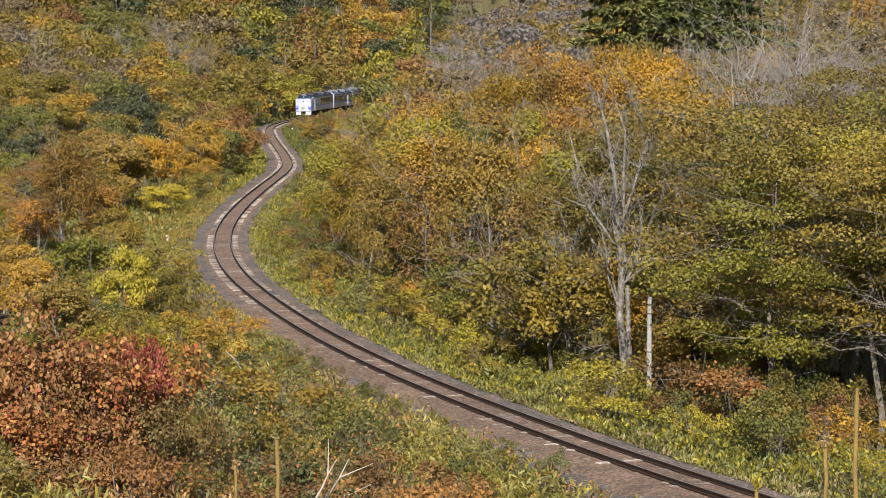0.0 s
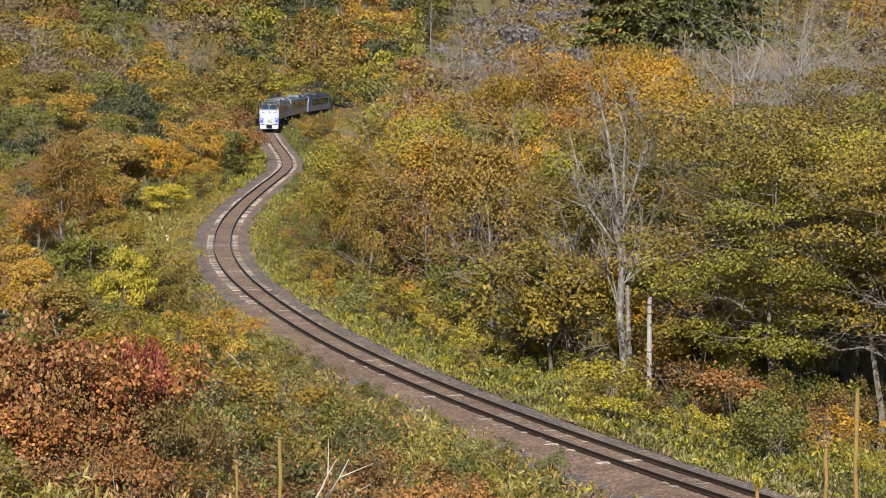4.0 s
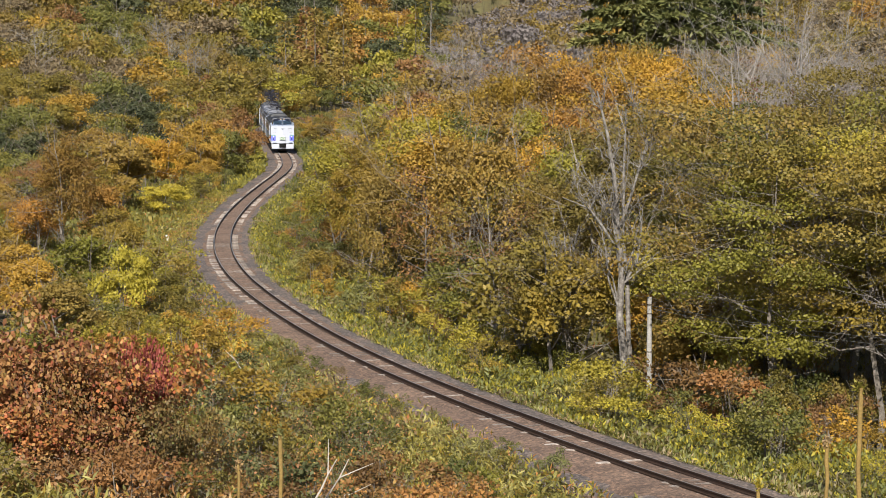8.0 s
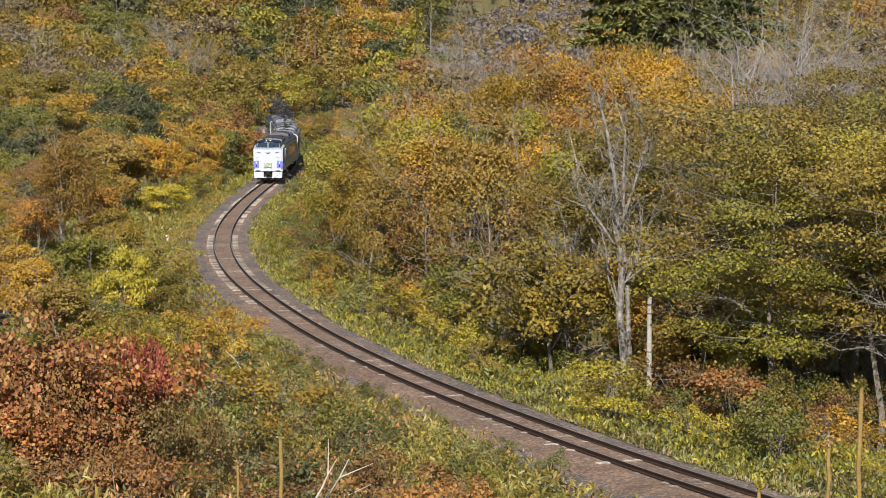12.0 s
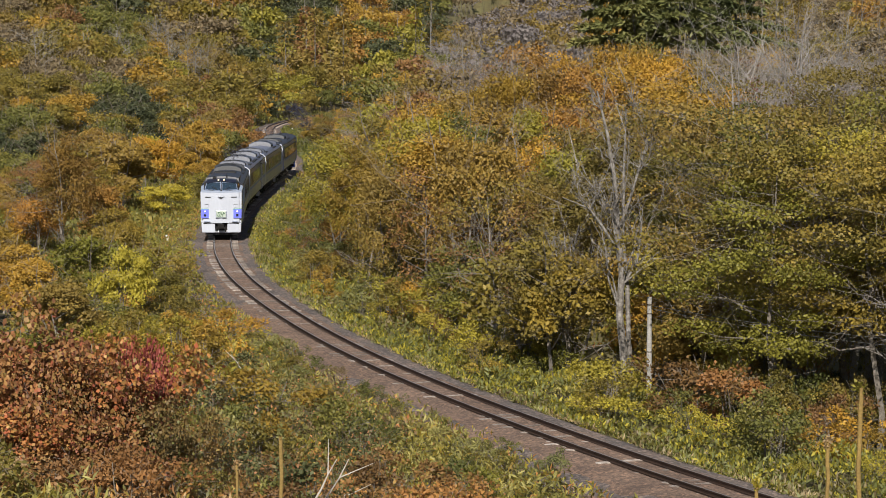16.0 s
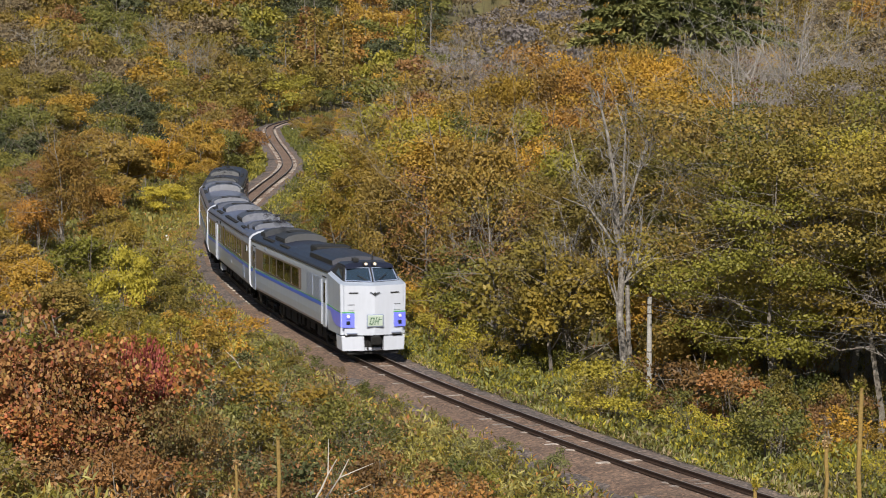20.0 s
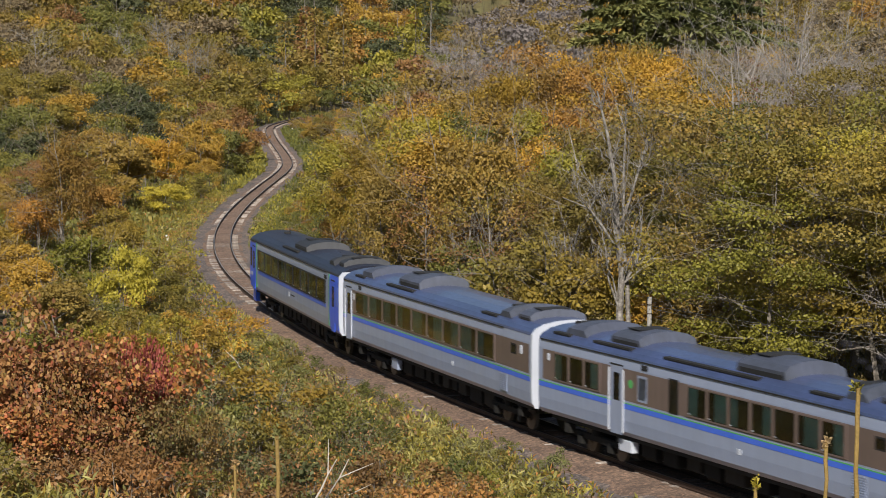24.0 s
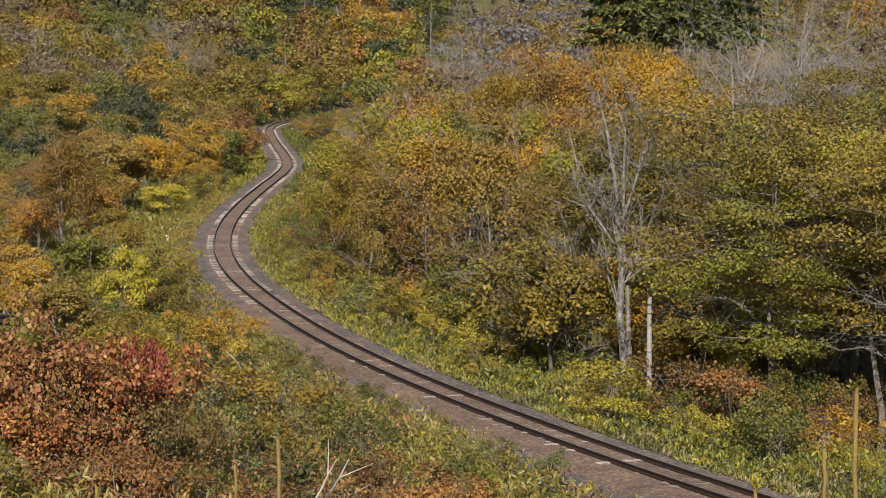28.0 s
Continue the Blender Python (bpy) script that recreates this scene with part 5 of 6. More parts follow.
def lead_car():
    root = car_root("white-nosed diesel express lead car with brown window band")
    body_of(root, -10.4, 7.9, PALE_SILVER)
    brown_x = (-10.1, 2.3)
    for s in (-1, 1):
        slab(root, "window_band", BROWN, brown_x[0], brown_x[1], s * (SIDE_Y - 0.01), s * (SIDE_Y + 0.004), 2.08, 3.05)
    windows(root, evenly(-7.0, 1.9, 5, 0.16), 2.16, 2.98, BROWN, BROWN, (-7.05, 1.95), seed=4)
    stripes(root, -10.35, 7.9)
    side_door(root, -9.75, -9.05, SILVER, rails=False)
    for s in (-1, 1):
        slab(root, "name_box", SILVER, -6.6, -6.25, s * SIDE_Y, s * (SIDE_Y + 0.02), 3.14, 3.30, 0.01)
    louvre(root, 3.5, 4.8, 2.08, 3.06, 18, PALE_SILVER)
    louvre(root, 5.1, 6.4, 2.08, 3.06, 18, PALE_SILVER)
    side_door(root, 6.95, 7.65, PALE_SILVER)
    gangway(root, -10.45, -1)
    # nose
    bm = bmesh.new()
    v = lambda x, y, z: bm.verts.new((x, y, z))
    low, top = {}, {}
    for s in (-1, 1):
        low[s] = [v(7.9, s * 1.42, 0.95), v(10.30, s * 1.37, 0.95)]
        top[s] = [v(7.9, s * 1.44, 3.33), v(10.36, s * 1.40, 3.04)]
    c_low, c_top = v(10.58, 0, 0.95), v(10.62, 0, 3.02)
    base = {s: v(9.95, s * 1.22, 3.16) for s in (-1, 1)}
    base_c = v(10.25, 0, 3.12)
    back = {s: v(7.9, s * 1.26, 3.42) for s in (-1, 1)}
    for s in (-1, 1):
        bm.faces.new((low[s][0], low[s][1], top[s][1], top[s][0]))
        bm.faces.new((low[s][1], c_low, c_top, top[s][1]))
        bm.faces.new((top[s][1], c_top, base_c, base[s]))
        bm.faces.new((top[s][0], top[s][1], base[s], back[s]))
    bm.faces.new((base[-1], base_c, base[1], back[1], back[-1]))
    bm.faces.new((low[-1][0], low[1][0], low[1][1], c_low, low[-1][1]))
    bm.faces.new((low[-1][0], top[-1][0], back[-1], back[1], top[1][0], low[1][0]))
    bmesh.ops.recalc_face_normals(bm, faces=bm.faces)
    bmesh.ops.bevel(bm, geom=[e for e in bm.edges if e.calc_length() > 1.0 and abs(e.verts[0].co.z - e.verts[1].co.z) > 1.5 and e.verts[0].co.x > 10.2 and abs(e.verts[0].co.y) > 0.5], offset=0.13, segments=4, affect="EDGES")
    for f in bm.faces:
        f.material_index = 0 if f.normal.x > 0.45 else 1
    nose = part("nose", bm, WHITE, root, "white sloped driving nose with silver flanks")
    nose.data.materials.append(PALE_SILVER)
    # cab glasshouse and its roof
    bm = bmesh.new()
    w1 = {s: bm.verts.new((9.93, s * 1.20, 3.15)) for s in (-1, 1)}
    w0 = bm.verts.new((10.23, 0, 3.11))
    t1 = {s: bm.verts.new((9.42, s * 1.06, 3.70)) for s in (-1, 1)}
    t0 = bm.verts.new((9.68, 0, 3.74))
    b1 = {s: bm.verts.new((7.95, s * 1.27, 3.41)) for s in (-1, 1)}
    b2 = {s: bm.verts.new((8.05, s * 1.06, 3.74)) for s in (-1, 1)}
    for s in (-1, 1):
        bm.faces.new((w0, w1[s], t1[s], t0))
        bm.faces.new((w1[s], b1[s], b2[s], t1[s]))
    bm.faces.new((t0, t1[1], b2[1], b2[-1], t1[-1]))
    bm.faces.new((b1[1], b1[-1], b2[-1], b2[1]))
    bmesh.ops.recalc_face_normals(bm, faces=bm.faces)
    cab = part("cab_house", bm, SOOT, root, "black cab window surround")
    for s in (-1, 1):
        bm = bmesh.new()
        o = 0.014
        q = [(10.19 + o, s * 0.06, 3.17), (9.94 + o, s * 1.11, 3.20), (9.47 + o, s * 0.99, 3.67), (9.69 + o, s * 0.06, 3.70)]
        bm.faces.new([bm.verts.new(p) for p in (q if s > 0 else q[::-1])])
        part("windscreen", bm, SCREEN, cab, "windscreen coloured with reflected sky blue")
        bm = bmesh.new()
        for a, b in ((q[0], q[1]), (q[1], q[2]), (q[2], q[3]), (q[3], q[0])):
            a, b = Vector(a), Vector(b)
            d = (b - a).normalized()
            m = Matrix.Translation((a + b) / 2 + Vector((0.006, 0, 0))) @ d.to_track_quat("X", "Z").to_matrix().to_4x4() @ Matrix.Diagonal(((b - a).length + 0.03, 0.035, 0.035, 1))
            bmesh.ops.create_cube(bm, size=1.0, matrix=m)
        part("windscreen_frame", bm, SILVER, cab)
        bm = bmesh.new()
        a, b = Vector((10.10, s * 0.28, 3.20)), Vector((9.86, s * 0.62, 3.40))
        d = (b - a).normalized()
        bmesh.ops.create_cube(bm, size=1.0, matrix=Matrix.Translation((a + b) / 2 + Vector((0.06, 0, 0.03))) @ d.to_track_quat("X", "Z").to_matrix().to_4x4() @ Matrix.Diagonal(((b - a).length, 0.025, 0.025, 1)))
        part("wiper", bm, RUBBER, cab)
        bm = bmesh.new()
        q = [(9.72, s * 1.195, 3.26), (8.75, s * 1.23, 3.42), (8.80, s * 1.145, 3.62), (9.42, s * 1.105, 3.60)]
        bm.faces.new([bm.verts.new((x, y + s * 0.012, z)) for x, y, z in (q[::-1] if s > 0 else q)])
        part("cab_side_window", bm, CABGLASS, cab)
    arched_unit(root, "cab_roof", ROOFGREY, 7.7, 9.66, 1.02, 3.68, 3.90, 0.55)
    for y in (-0.19, 0.19):
        bm = cyl(bmesh.new(), (9.60, y, 3.86), 0.10, 0.3, "X", 16)
        lamp = part("roof_headlamp", bm, UNITGREY, root)
        part("lamp_glass", cyl(bmesh.new(), (9.755, y, 3.86), 0.06, 0.03, "X", 16), LAMP, lamp, "lit warm-white headlamp")
    part("antenna", cyl(bmesh.new(), (8.6, 0.35, 4.1), 0.05, 0.34, "Z", 8, 0.02), SOOT, root)
    part("horn_cover", box(bmesh.new(), 8.8, 9.15, -0.6, -0.35, 3.9, 4.06, 0.03), SOOT, root)

    def face_x(y):
        return 10.615 - 0.25 * abs(y) / 1.385

    def on_face(name, mat, y0, y1, z0, z1, out=0.02, label="", parent=nose, bevel=0.0, level=False):
        m = (y0 + y1) / 2
        bm = bmesh.new()
        box(bm, -0.03, out, -(y1 - y0) / 2, (y1 - y0) / 2, z0, z1, bevel)
        turn = 0 if level or abs(m) < 0.01 else math.copysign(math.atan2(0.26, 1.34), m)
        bmesh.ops.transform(bm, matrix=Matrix.Translation((face_x(0 if level else m), m, 0)) @ Matrix.Rotation(turn, 4, "Z"), verts=bm.verts)
        return part(name, bm, mat, parent, label)
    for s in (-1, 1):
        on_face("colour_panel", LAVENDER, min(s * 0.84, s * 1.36), max(s * 0.84, s * 1.36), 1.28, 1.88, 0.008, "violet-blue corner panel")
        on_face("green_line", GREENLINE, min(s * 0.84, s * 1.36), max(s * 0.84, s * 1.36), 1.88, 1.93, 0.008)
        lampbox = on_face("headlamp", LAVENDER, s * 1.10 - 0.11, s * 1.10 + 0.11, 1.63, 1.87, 0.03, bevel=0.02)
        bm = cyl(bmesh.new(), (face_x(1.10) + 0.035, s * 1.10, 1.75), 0.06, 0.03, "X", 16)
        part("lamp_glass", bm, LAMP, lampbox, "lit headlamp")
        marker = on_face("marker_lamp", SOOT, s * 1.10 - 0.08, s * 1.10 + 0.08, 1.39, 1.55, 0.03, bevel=0.02)
        part("lamp_glass", cyl(bmesh.new(), (face_x(1.10) + 0.035, s * 1.10, 1.47), 0.05, 0.03, "X", 12), CABGLASS, marker, "unlit dark lamp glass")
        on_face("air_slot", SOOT, s * 0.88 - 0.19, s * 0.88 + 0.19, 2.70, 2.745, 0.022)
        on_face("hatch", WHITE, s * 0.98 - 0.13, s * 0.98 + 0.13, 2.0, 2.22, 0.006)
        on_face("hatch_edge", SOOT, s * 0.98 - 0.13, s * 0.98 + 0.13, 2.22, 2.24, 0.02)
        on_face("step", SILVER, s * 0.95 - 0.22, s * 0.95 + 0.22, 1.03, 1.06, 0.06)
        # the blue widens from the stripe to the corner in a curve, under the green line
        for name, mat, lower, upper in (("side_panel", LAVENDER, (1.82, 1.82, 1.80, 1.50, 1.37, 1.31, 1.28, 1.28), (1.98, 1.97, 1.955, 1.94, 1.92, 1.90, 1.89, 1.88)),
                                        ("green_line", GREENLINE, (1.98, 1.97, 1.955, 1.94, 1.92, 1.90, 1.89, 1.88), (2.03, 2.02, 2.005, 1.99, 1.97, 1.95, 1.94, 1.93))):
            bm = bmesh.new()
            rows = []
            for x, z0, z1 in zip((7.72, 8.1, 8.45, 8.8, 9.1, 9.4, 9.8, 10.20), lower, upper):
                yy = 1.434 - 0.052 * max(0.0, x - 7.9) / 2.42 + 0.008
                rows.append([bm.verts.new((x, s * yo, z)) for yo, z in ((yy, z0), (yy, z1), (yy - 0.04, z1), (yy - 0.04, z0))])
            for a, b in zip(rows[:-1], rows[1:]):
                for i in range(4):
                    bm.faces.new((a[i], b[i], b[(i + 1) % 4], a[(i + 1) % 4]))
            bm.faces.new(rows[0])
            bm.faces.new(rows[-1][::-1])
            bmesh.ops.recalc_face_normals(bm, faces=bm.faces)
            part(name, bm, mat, nose)
    board = on_face("headboard", PLATE, -0.33, 0.33, 1.33, 1.80, 0.035, "pale green headboard with dark strokes", bevel=0.03)
    on_face("headboard_frame", SILVER, -0.36, 0.36, 1.30, 1.83, 0.022, bevel=0.03)
    for y0, y1, z0, z1 in ((-0.22, -0.185, 1.43, 1.68), (-0.22, -0.06, 1.66, 1.70), (-0.22, -0.06, 1.41, 1.45), (-0.095, -0.06, 1.43, 1.68), (0.0, 0.035, 1.40, 1.72), (0.035, 0.14, 1.53, 1.565), (0.12, 0.155, 1.565, 1.70), (0.12, 0.155, 1.41, 1.535), (0.155, 0.25, 1.60, 1.63)):
        stroke = on_face("stroke", MARK, y0, y1, z0, z1, 0.042, parent=board, level=True)
        for v in stroke.data.vertices:
            v.co.y += 0.28 * (v.co.z - 1.56)
    # winged badge in plain shapes
    bm = bmesh.new()
    for pts in (((0, 2.58), (0.06, 2.64), (0.24, 2.77), (0.10, 2.74)), ((0, 2.58), (-0.10, 2.74), (-0.24, 2.77), (-0.06, 2.64)), ((0, 2.60), (0.07, 2.70), (0, 2.76), (-0.07, 2.70))):
        f = [bm.verts.new((10.625, y, z)) for y, z in pts]
        bm.faces.new(f)
    r = bmesh.ops.extrude_face_region(bm, geom=bm.faces[:])
    bmesh.ops.translate(bm, vec=(0.015, 0, 0), verts=[g for g in r["geom"] if isinstance(g, bmesh.types.BMVert)])
    part("winged_badge", bm, UNITGREY, nose)
    # skirt, coupler and ploughs
    for s in (-1, 1):
        bm = bmesh.new()
        box(bm, 9.2, 10.42, min(s * 0.42, s * 1.36), max(s * 0.42, s * 1.36), 0.28, 0.915, 0.03)
        for vert in bm.verts:
            if vert.co.x > 10 and abs(vert.co.y) > 1.0:
                vert.co.x -= 0.16
            if vert.co.z < 0.5:
                vert.co.y *= 0.97
        part("skirt", bm, WHITE, root, "white front skirt")
    # black slab put in as the shade between nose and skirt
    part("skirt_shadow_gap", box(bmesh.new(), 8.6, 10.34, -1.2, 1.2, 0.90, 0.952), SOOT, root)
    part("skirt_lip", box(bmesh.new(), 9.9, 10.30, -0.44, 0.44, 0.28, 0.40, 0.02), WHITE, root, "white lip under the coupler")
    part("coupler_pocket", box(bmesh.new(), 9.2, 10.2, -0.42, 0.42, 0.42, 0.86), SOOT, root)
    bm = box(bmesh.new(), 10.0, 10.75, -0.12, 0.12, 0.62, 0.88, 0.03)
    box(bm, 10.62, 10.92, -0.2, 0.2, 0.58, 0.92, 0.05)
    cyl(bm, (10.5, 0.3, 0.55), 0.035, 0.4, "Z", 8)
    cyl(bm, (10.5, -0.3, 0.55), 0.035, 0.4, "Z", 8)
    part("coupler", bm, UNDER, root)
    part("snow_plough", box(bmesh.new(), 9.6, 10.2, -1.1, 1.1, 0.12, 0.30, 0.02), SOOT, root)
    underfloor(root, 31)
    bogies = [bogie(root, BOGIE), bogie(root, -BOGIE)]
    roof_set(root, [(-6.2, -3.6, 0.30)], [(-9.4, -7.9, 0.25)], [(-8.0, -5.6), (-3.6, -1.8)])
    part("engine_room_hood", box(bmesh.new(), 1.2, 2.6, -0.8, 0.8, 3.68, 4.02, 0.08), SOOT, root)
    arched_unit(root, "engine_room_roof", ROOFGREY, 2.8, 7.6, 1.15, 3.62, 3.99, 0.2)
    return root, bogies


def window_car():
    root = car_root("silver-grey express coach with nine windows in brown band")
    body_of(root, -10.4, 10.4, SILVER, COACHROOF)
    for s in (-1, 1):
        slab(root, "window_band", BROWN, -10.1, 10.15, s * (SIDE_Y - 0.01), s * (SIDE_Y + 0.004), 2.08, 3.05)
        slab(root, "toilet_window", PANE, 8.55, 8.95, s * (SIDE_Y + 0.006), s * (SIDE_Y + 0.014), 2.62, 2.88)
        slab(root, "toilet_window_frame", SOOT, 8.5, 9.0, s * SIDE_Y, s * (SIDE_Y + 0.008), 2.57, 2.93)
        slab(root, "side_lamp_box", WHITE, 9.35, 9.55, s * SIDE_Y, s * (SIDE_Y + 0.03), 2.66, 2.94, 0.01)
        slab(root, "side_lamp_box", WHITE, -8.95, -8.8, s * SIDE_Y, s * (SIDE_Y + 0.03), 2.66, 2.9, 0.01)
        slab(root, "name_box", SOOT, -8.3, -7.95, s * SIDE_Y, s * (SIDE_Y + 0.02), 3.13, 3.29, 0.01)
        slab(root, "filler_cap", WHITE, 2.7, 2.9, s * SIDE_Y, s * (SIDE_Y + 0.012), 1.42, 1.58, 0.01)
        slab(root, "fuel_tank", SILVER, -4.8, -4.1, s * 1.0, s * 1.22, 0.35, 0.78, 0.05, "white equipment box")
    windows(root, evenly(-8.7, 7.0, 9, 0.2), 2.16, 2.98, BROWN, BROWN, (-8.75, 7.05), seed=7)
    stripes(root, -10.35, 10.35)
    side_door(root, -9.95, -9.25, SILVER)
    louvre(root, 7.5, 8.15, 1.2, 1.8, 9, SILVER)
    arch_frame(root, 10.32, 10.45, WHITE)
    gangway(root, -10.45, -1)
    gangway(root, 10.45, 1)
    underfloor(root, 41)
    bogies = [bogie(root, BOGIE), bogie(root, -BOGIE)]
    roof_set(root, [(-4.6, -2.0, 0.36), (8.0, 9.3, 0.24)], [(-8.9, -7.3, 0.26), (6.6, 7.8, 0.24)], [(-9.3, -8.2), (-5.3, -2.2), (5.2, 6.6)], COACHUNIT)
    return root, bogies


def buffet_car():
    root = car_root("silver-grey express coach with mid-body door and window groups")
    body_of(root, -10.4, 10.4, SILVER, COACHROOF)
    for s in (-1, 1):
        slab(root, "window_band", BROWN, -10.1, 10.15, s * (SIDE_Y - 0.01), s * (SIDE_Y + 0.004), 2.08, 3.05)
        slab(root, "toilet_window", PANE, 8.55, 8.95, s * (SIDE_Y + 0.006), s * (SIDE_Y + 0.014), 2.62, 2.88)
        slab(root, "toilet_window_frame", SOOT, 8.5, 9.0, s * SIDE_Y, s * (SIDE_Y + 0.008), 2.57, 2.93)
        slab(root, "side_lamp_box", WHITE, 9.35, 9.55, s * SIDE_Y, s * (SIDE_Y + 0.03), 2.66, 2.94, 0.01)
        slab(root, "side_lamp_box", WHITE, -9.75, -9.6, s * SIDE_Y, s * (SIDE_Y + 0.03), 2.72, 2.94, 0.01)
        part("green_emblem", cyl(bmesh.new(), (-4.25, s * (SIDE_Y + 0.004), 2.62), 0.13, 0.016, "Y", 20), GREENLINE, root, "round green emblem")
        slab(root, "name_box", SOOT, -3.6, -3.2, s * SIDE_Y, s * (SIDE_Y + 0.02), 3.13, 3.29, 0.01)
        slab(root, "small_window", PANE, -3.75, -3.3, s * (SIDE_Y + 0.008), s * (SIDE_Y + 0.014), 2.22, 2.88)
        slab(root, "small_window_frame", SILVER, -3.82, -3.23, s * SIDE_Y, s * (SIDE_Y + 0.009), 2.15, 2.95)
        slab(root, "slot_window", PANE, -1.9, -1.45, s * (SIDE_Y + 0.008), s * (SIDE_Y + 0.014), 2.1, 3.05)
        slab(root, "slot_window_backing", SOOT, -1.95, -1.4, s * SIDE_Y, s * (SIDE_Y + 0.009), 2.06, 3.1)
        slab(root, "water_box", WHITE, -5.3, -4.5, s * 1.0, s * 1.26, 0.42, 0.80, 0.03, "pale equipment box")
        slab(root, "filler_cap", WHITE, 1.9, 2.1, s * SIDE_Y, s * (SIDE_Y + 0.012), 1.42, 1.58, 0.01)
    windows(root, evenly(-9.3, -6.2, 3, 0.16), 2.16, 2.98, BROWN, BROWN, (-9.35, -6.15), seed=9)
    windows(root, evenly(-0.9, 7.2, 7, 0.16), 2.16, 2.98, BROWN, BROWN, (-0.95, 7.25), seed=10)
    stripes(root, -10.35, 10.35)
    side_door(root, -5.5, -4.75, SILVER)
    louvre(root, 7.5, 8.15, 1.2, 1.8, 9, SILVER)
    arch_frame(root, 10.32, 10.45, WHITE)
    gangway(root, -10.45, -1)
    gangway(root, 10.45, 1)
    underfloor(root, 51)
    bogies = [bogie(root, BOGIE), bogie(root, -BOGIE)]
    roof_set(root, [(-6.4, -4.4, 0.30), (1.0, 3.7, 0.36), (8.0, 9.3, 0.24)], [(-9.2, -7.6, 0.25), (6.6, 7.8, 0.24)], [(-9.7, -8.6), (-7.0, -4.6), (-2.6, 2.6), (5.2, 6.6)], COACHUNIT)
    return root, bogies


def tail_car():
    root = car_root("silver-grey rear driving car with deep blue ends and green bands")
    body_of(root, -10.35, 10.4)
    for s in (-1, 1):
        for x0, x1 in ((-10.36, -8.75), (8.45, 10.2)):
            bm = loft([(1.305, 0.94), (1.418, 1.10), (SIDE_Y + 0.006, 1.45), (SIDE_Y + 0.006, 3.10), (1.421, 3.345)], x0, x1)
            bmesh.ops.bisect_plane(bm, geom=bm.verts[:] + bm.edges[:] + bm.faces[:], plane_co=(0, s * 0.3, 0), plane_no=(0, s, 0), clear_inner=True)
            part("blue_end", bm, CABBLUE, root, "deep blue end panel")
        for x0, x1 in ((-8.75, -8.60), (8.30, 8.45)):
            slab(root, "green_band", GREENLINE, x0, x1, s * (SIDE_Y - 0.02), s * (SIDE_Y + 0.005), 1.15, 3.32)
        slab(root, "cab_window", PANE, -10.2, -9.85, s * (SIDE_Y + 0.012), s * (SIDE_Y + 0.018), 2.15, 2.95)
        slab(root, "cab_window_backing", INSIDE, -10.24, -9.81, s * SIDE_Y, s * (SIDE_Y + 0.013), 2.1, 3.0)
        slab(root, "number_bar", WHITE, -10.05, -9.6, s * (SIDE_Y + 0.004), s * (SIDE_Y + 0.012), 1.66, 1.82)
        slab(root, "number_bar", SOOT, 0.0, 0.9, s * (SIDE_Y - 0.01), s * (SIDE_Y + 0.005), 1.60, 1.65)
        slab(root, "filler_cap", WHITE, -0.5, -0.3, s * SIDE_Y, s * (SIDE_Y + 0.012), 1.5, 1.7, 0.01)
        slab(root, "name_box", SOOT, 7.4, 7.9, s * SIDE_Y, s * (SIDE_Y + 0.02), 3.06, 3.24, 0.01)
    windows(root, evenly(-8.15, 7.6, 9, 0.22), 2.08, 2.98, SOOT, SOOT, (-8.25, 7.7), seed=12)
    stripes(root, -8.25, 7.7, ROYAL, green=False, z=1.84, width=0.18)
    side_door(root, -9.6, -9.0, CABBLUE, rails=False)
    side_door(root, 8.85, 9.55, CABBLUE, rails=False)
    louvre(root, 9.75, 10.1, 2.1, 2.9, 11, CABBLUE)
    arch_frame(root, 10.32, 10.45, WHITE, over_roof=False)
    gangway(root, 10.45, 1)
    # rear cab end: a rounded blue wall with a through door and two lamps
    bm = loft([(1.30, 0.94), (1.40, 1.10), (1.42, 1.45), (1.42, 3.10), (1.30, 3.45), (0.9, 3.68), (0.0, 3.78)], -10.75, -10.36)
    for vert in bm.verts:
        if vert.co.x < -10.6:
            vert.co.y *= 0.93
    end = part("cab_end", bm, CABBLUE, root, "blue rear cab end")
    slab(end, "through_door", CABBLUE, -10.80, -10.74, -0.42, 0.42, 1.0, 3.05, 0.01)
    for s in (-1, 1):
        slab(end, "rear_window", PANE, -10.775, -10.745, s * 0.52, s * 1.22, 2.15, 2.95)
        part("tail_lamp", cyl(bmesh.new(), (-10.77, s * 0.95, 1.6), 0.09, 0.05, "X", 12), LENS, end, "red tail lamp")
        part("skirt", box(bmesh.new(), -10.6, -9.9, min(s * 0.9, s * 1.25), max(s * 0.9, s * 1.25), 0.3, 0.94, 0.03), CABBLUE, root, "blue skirt panel")
    part("coupler", box(bmesh.new(), -11.1, -10.5, -0.13, 0.13, 0.65, 0.92, 0.03), UNDER, root)
    part("antenna", cyl(bmesh.new(), (-7.4, 0.0, 3.98), 0.05, 0.34, "Z", 8, 0.02), SOOT, root)
    part("horn_cover", box(bmesh.new(), -7.9, -7.6, -0.2, 0.1, 3.78, 3.92, 0.03), SOOT, root)
    underfloor(root, 61)
    bogies = [bogie(root, BOGIE), bogie(root, -BOGIE)]
    roof_set(root, [(-1.2, 1.6, 0.30), (8.3, 9.4, 0.22)], [(6.9, 8.1, 0.22)], [(-2.8, 0.6)])
    return root, bogies


BOGIE = 7.2
TRAIN = [lead_car(), buffet_car(), window_car(), tail_car()]
CARS = [c for c, _ in TRAIN]

# ------------------------------------------------------------------ exhaust haze over the roofs


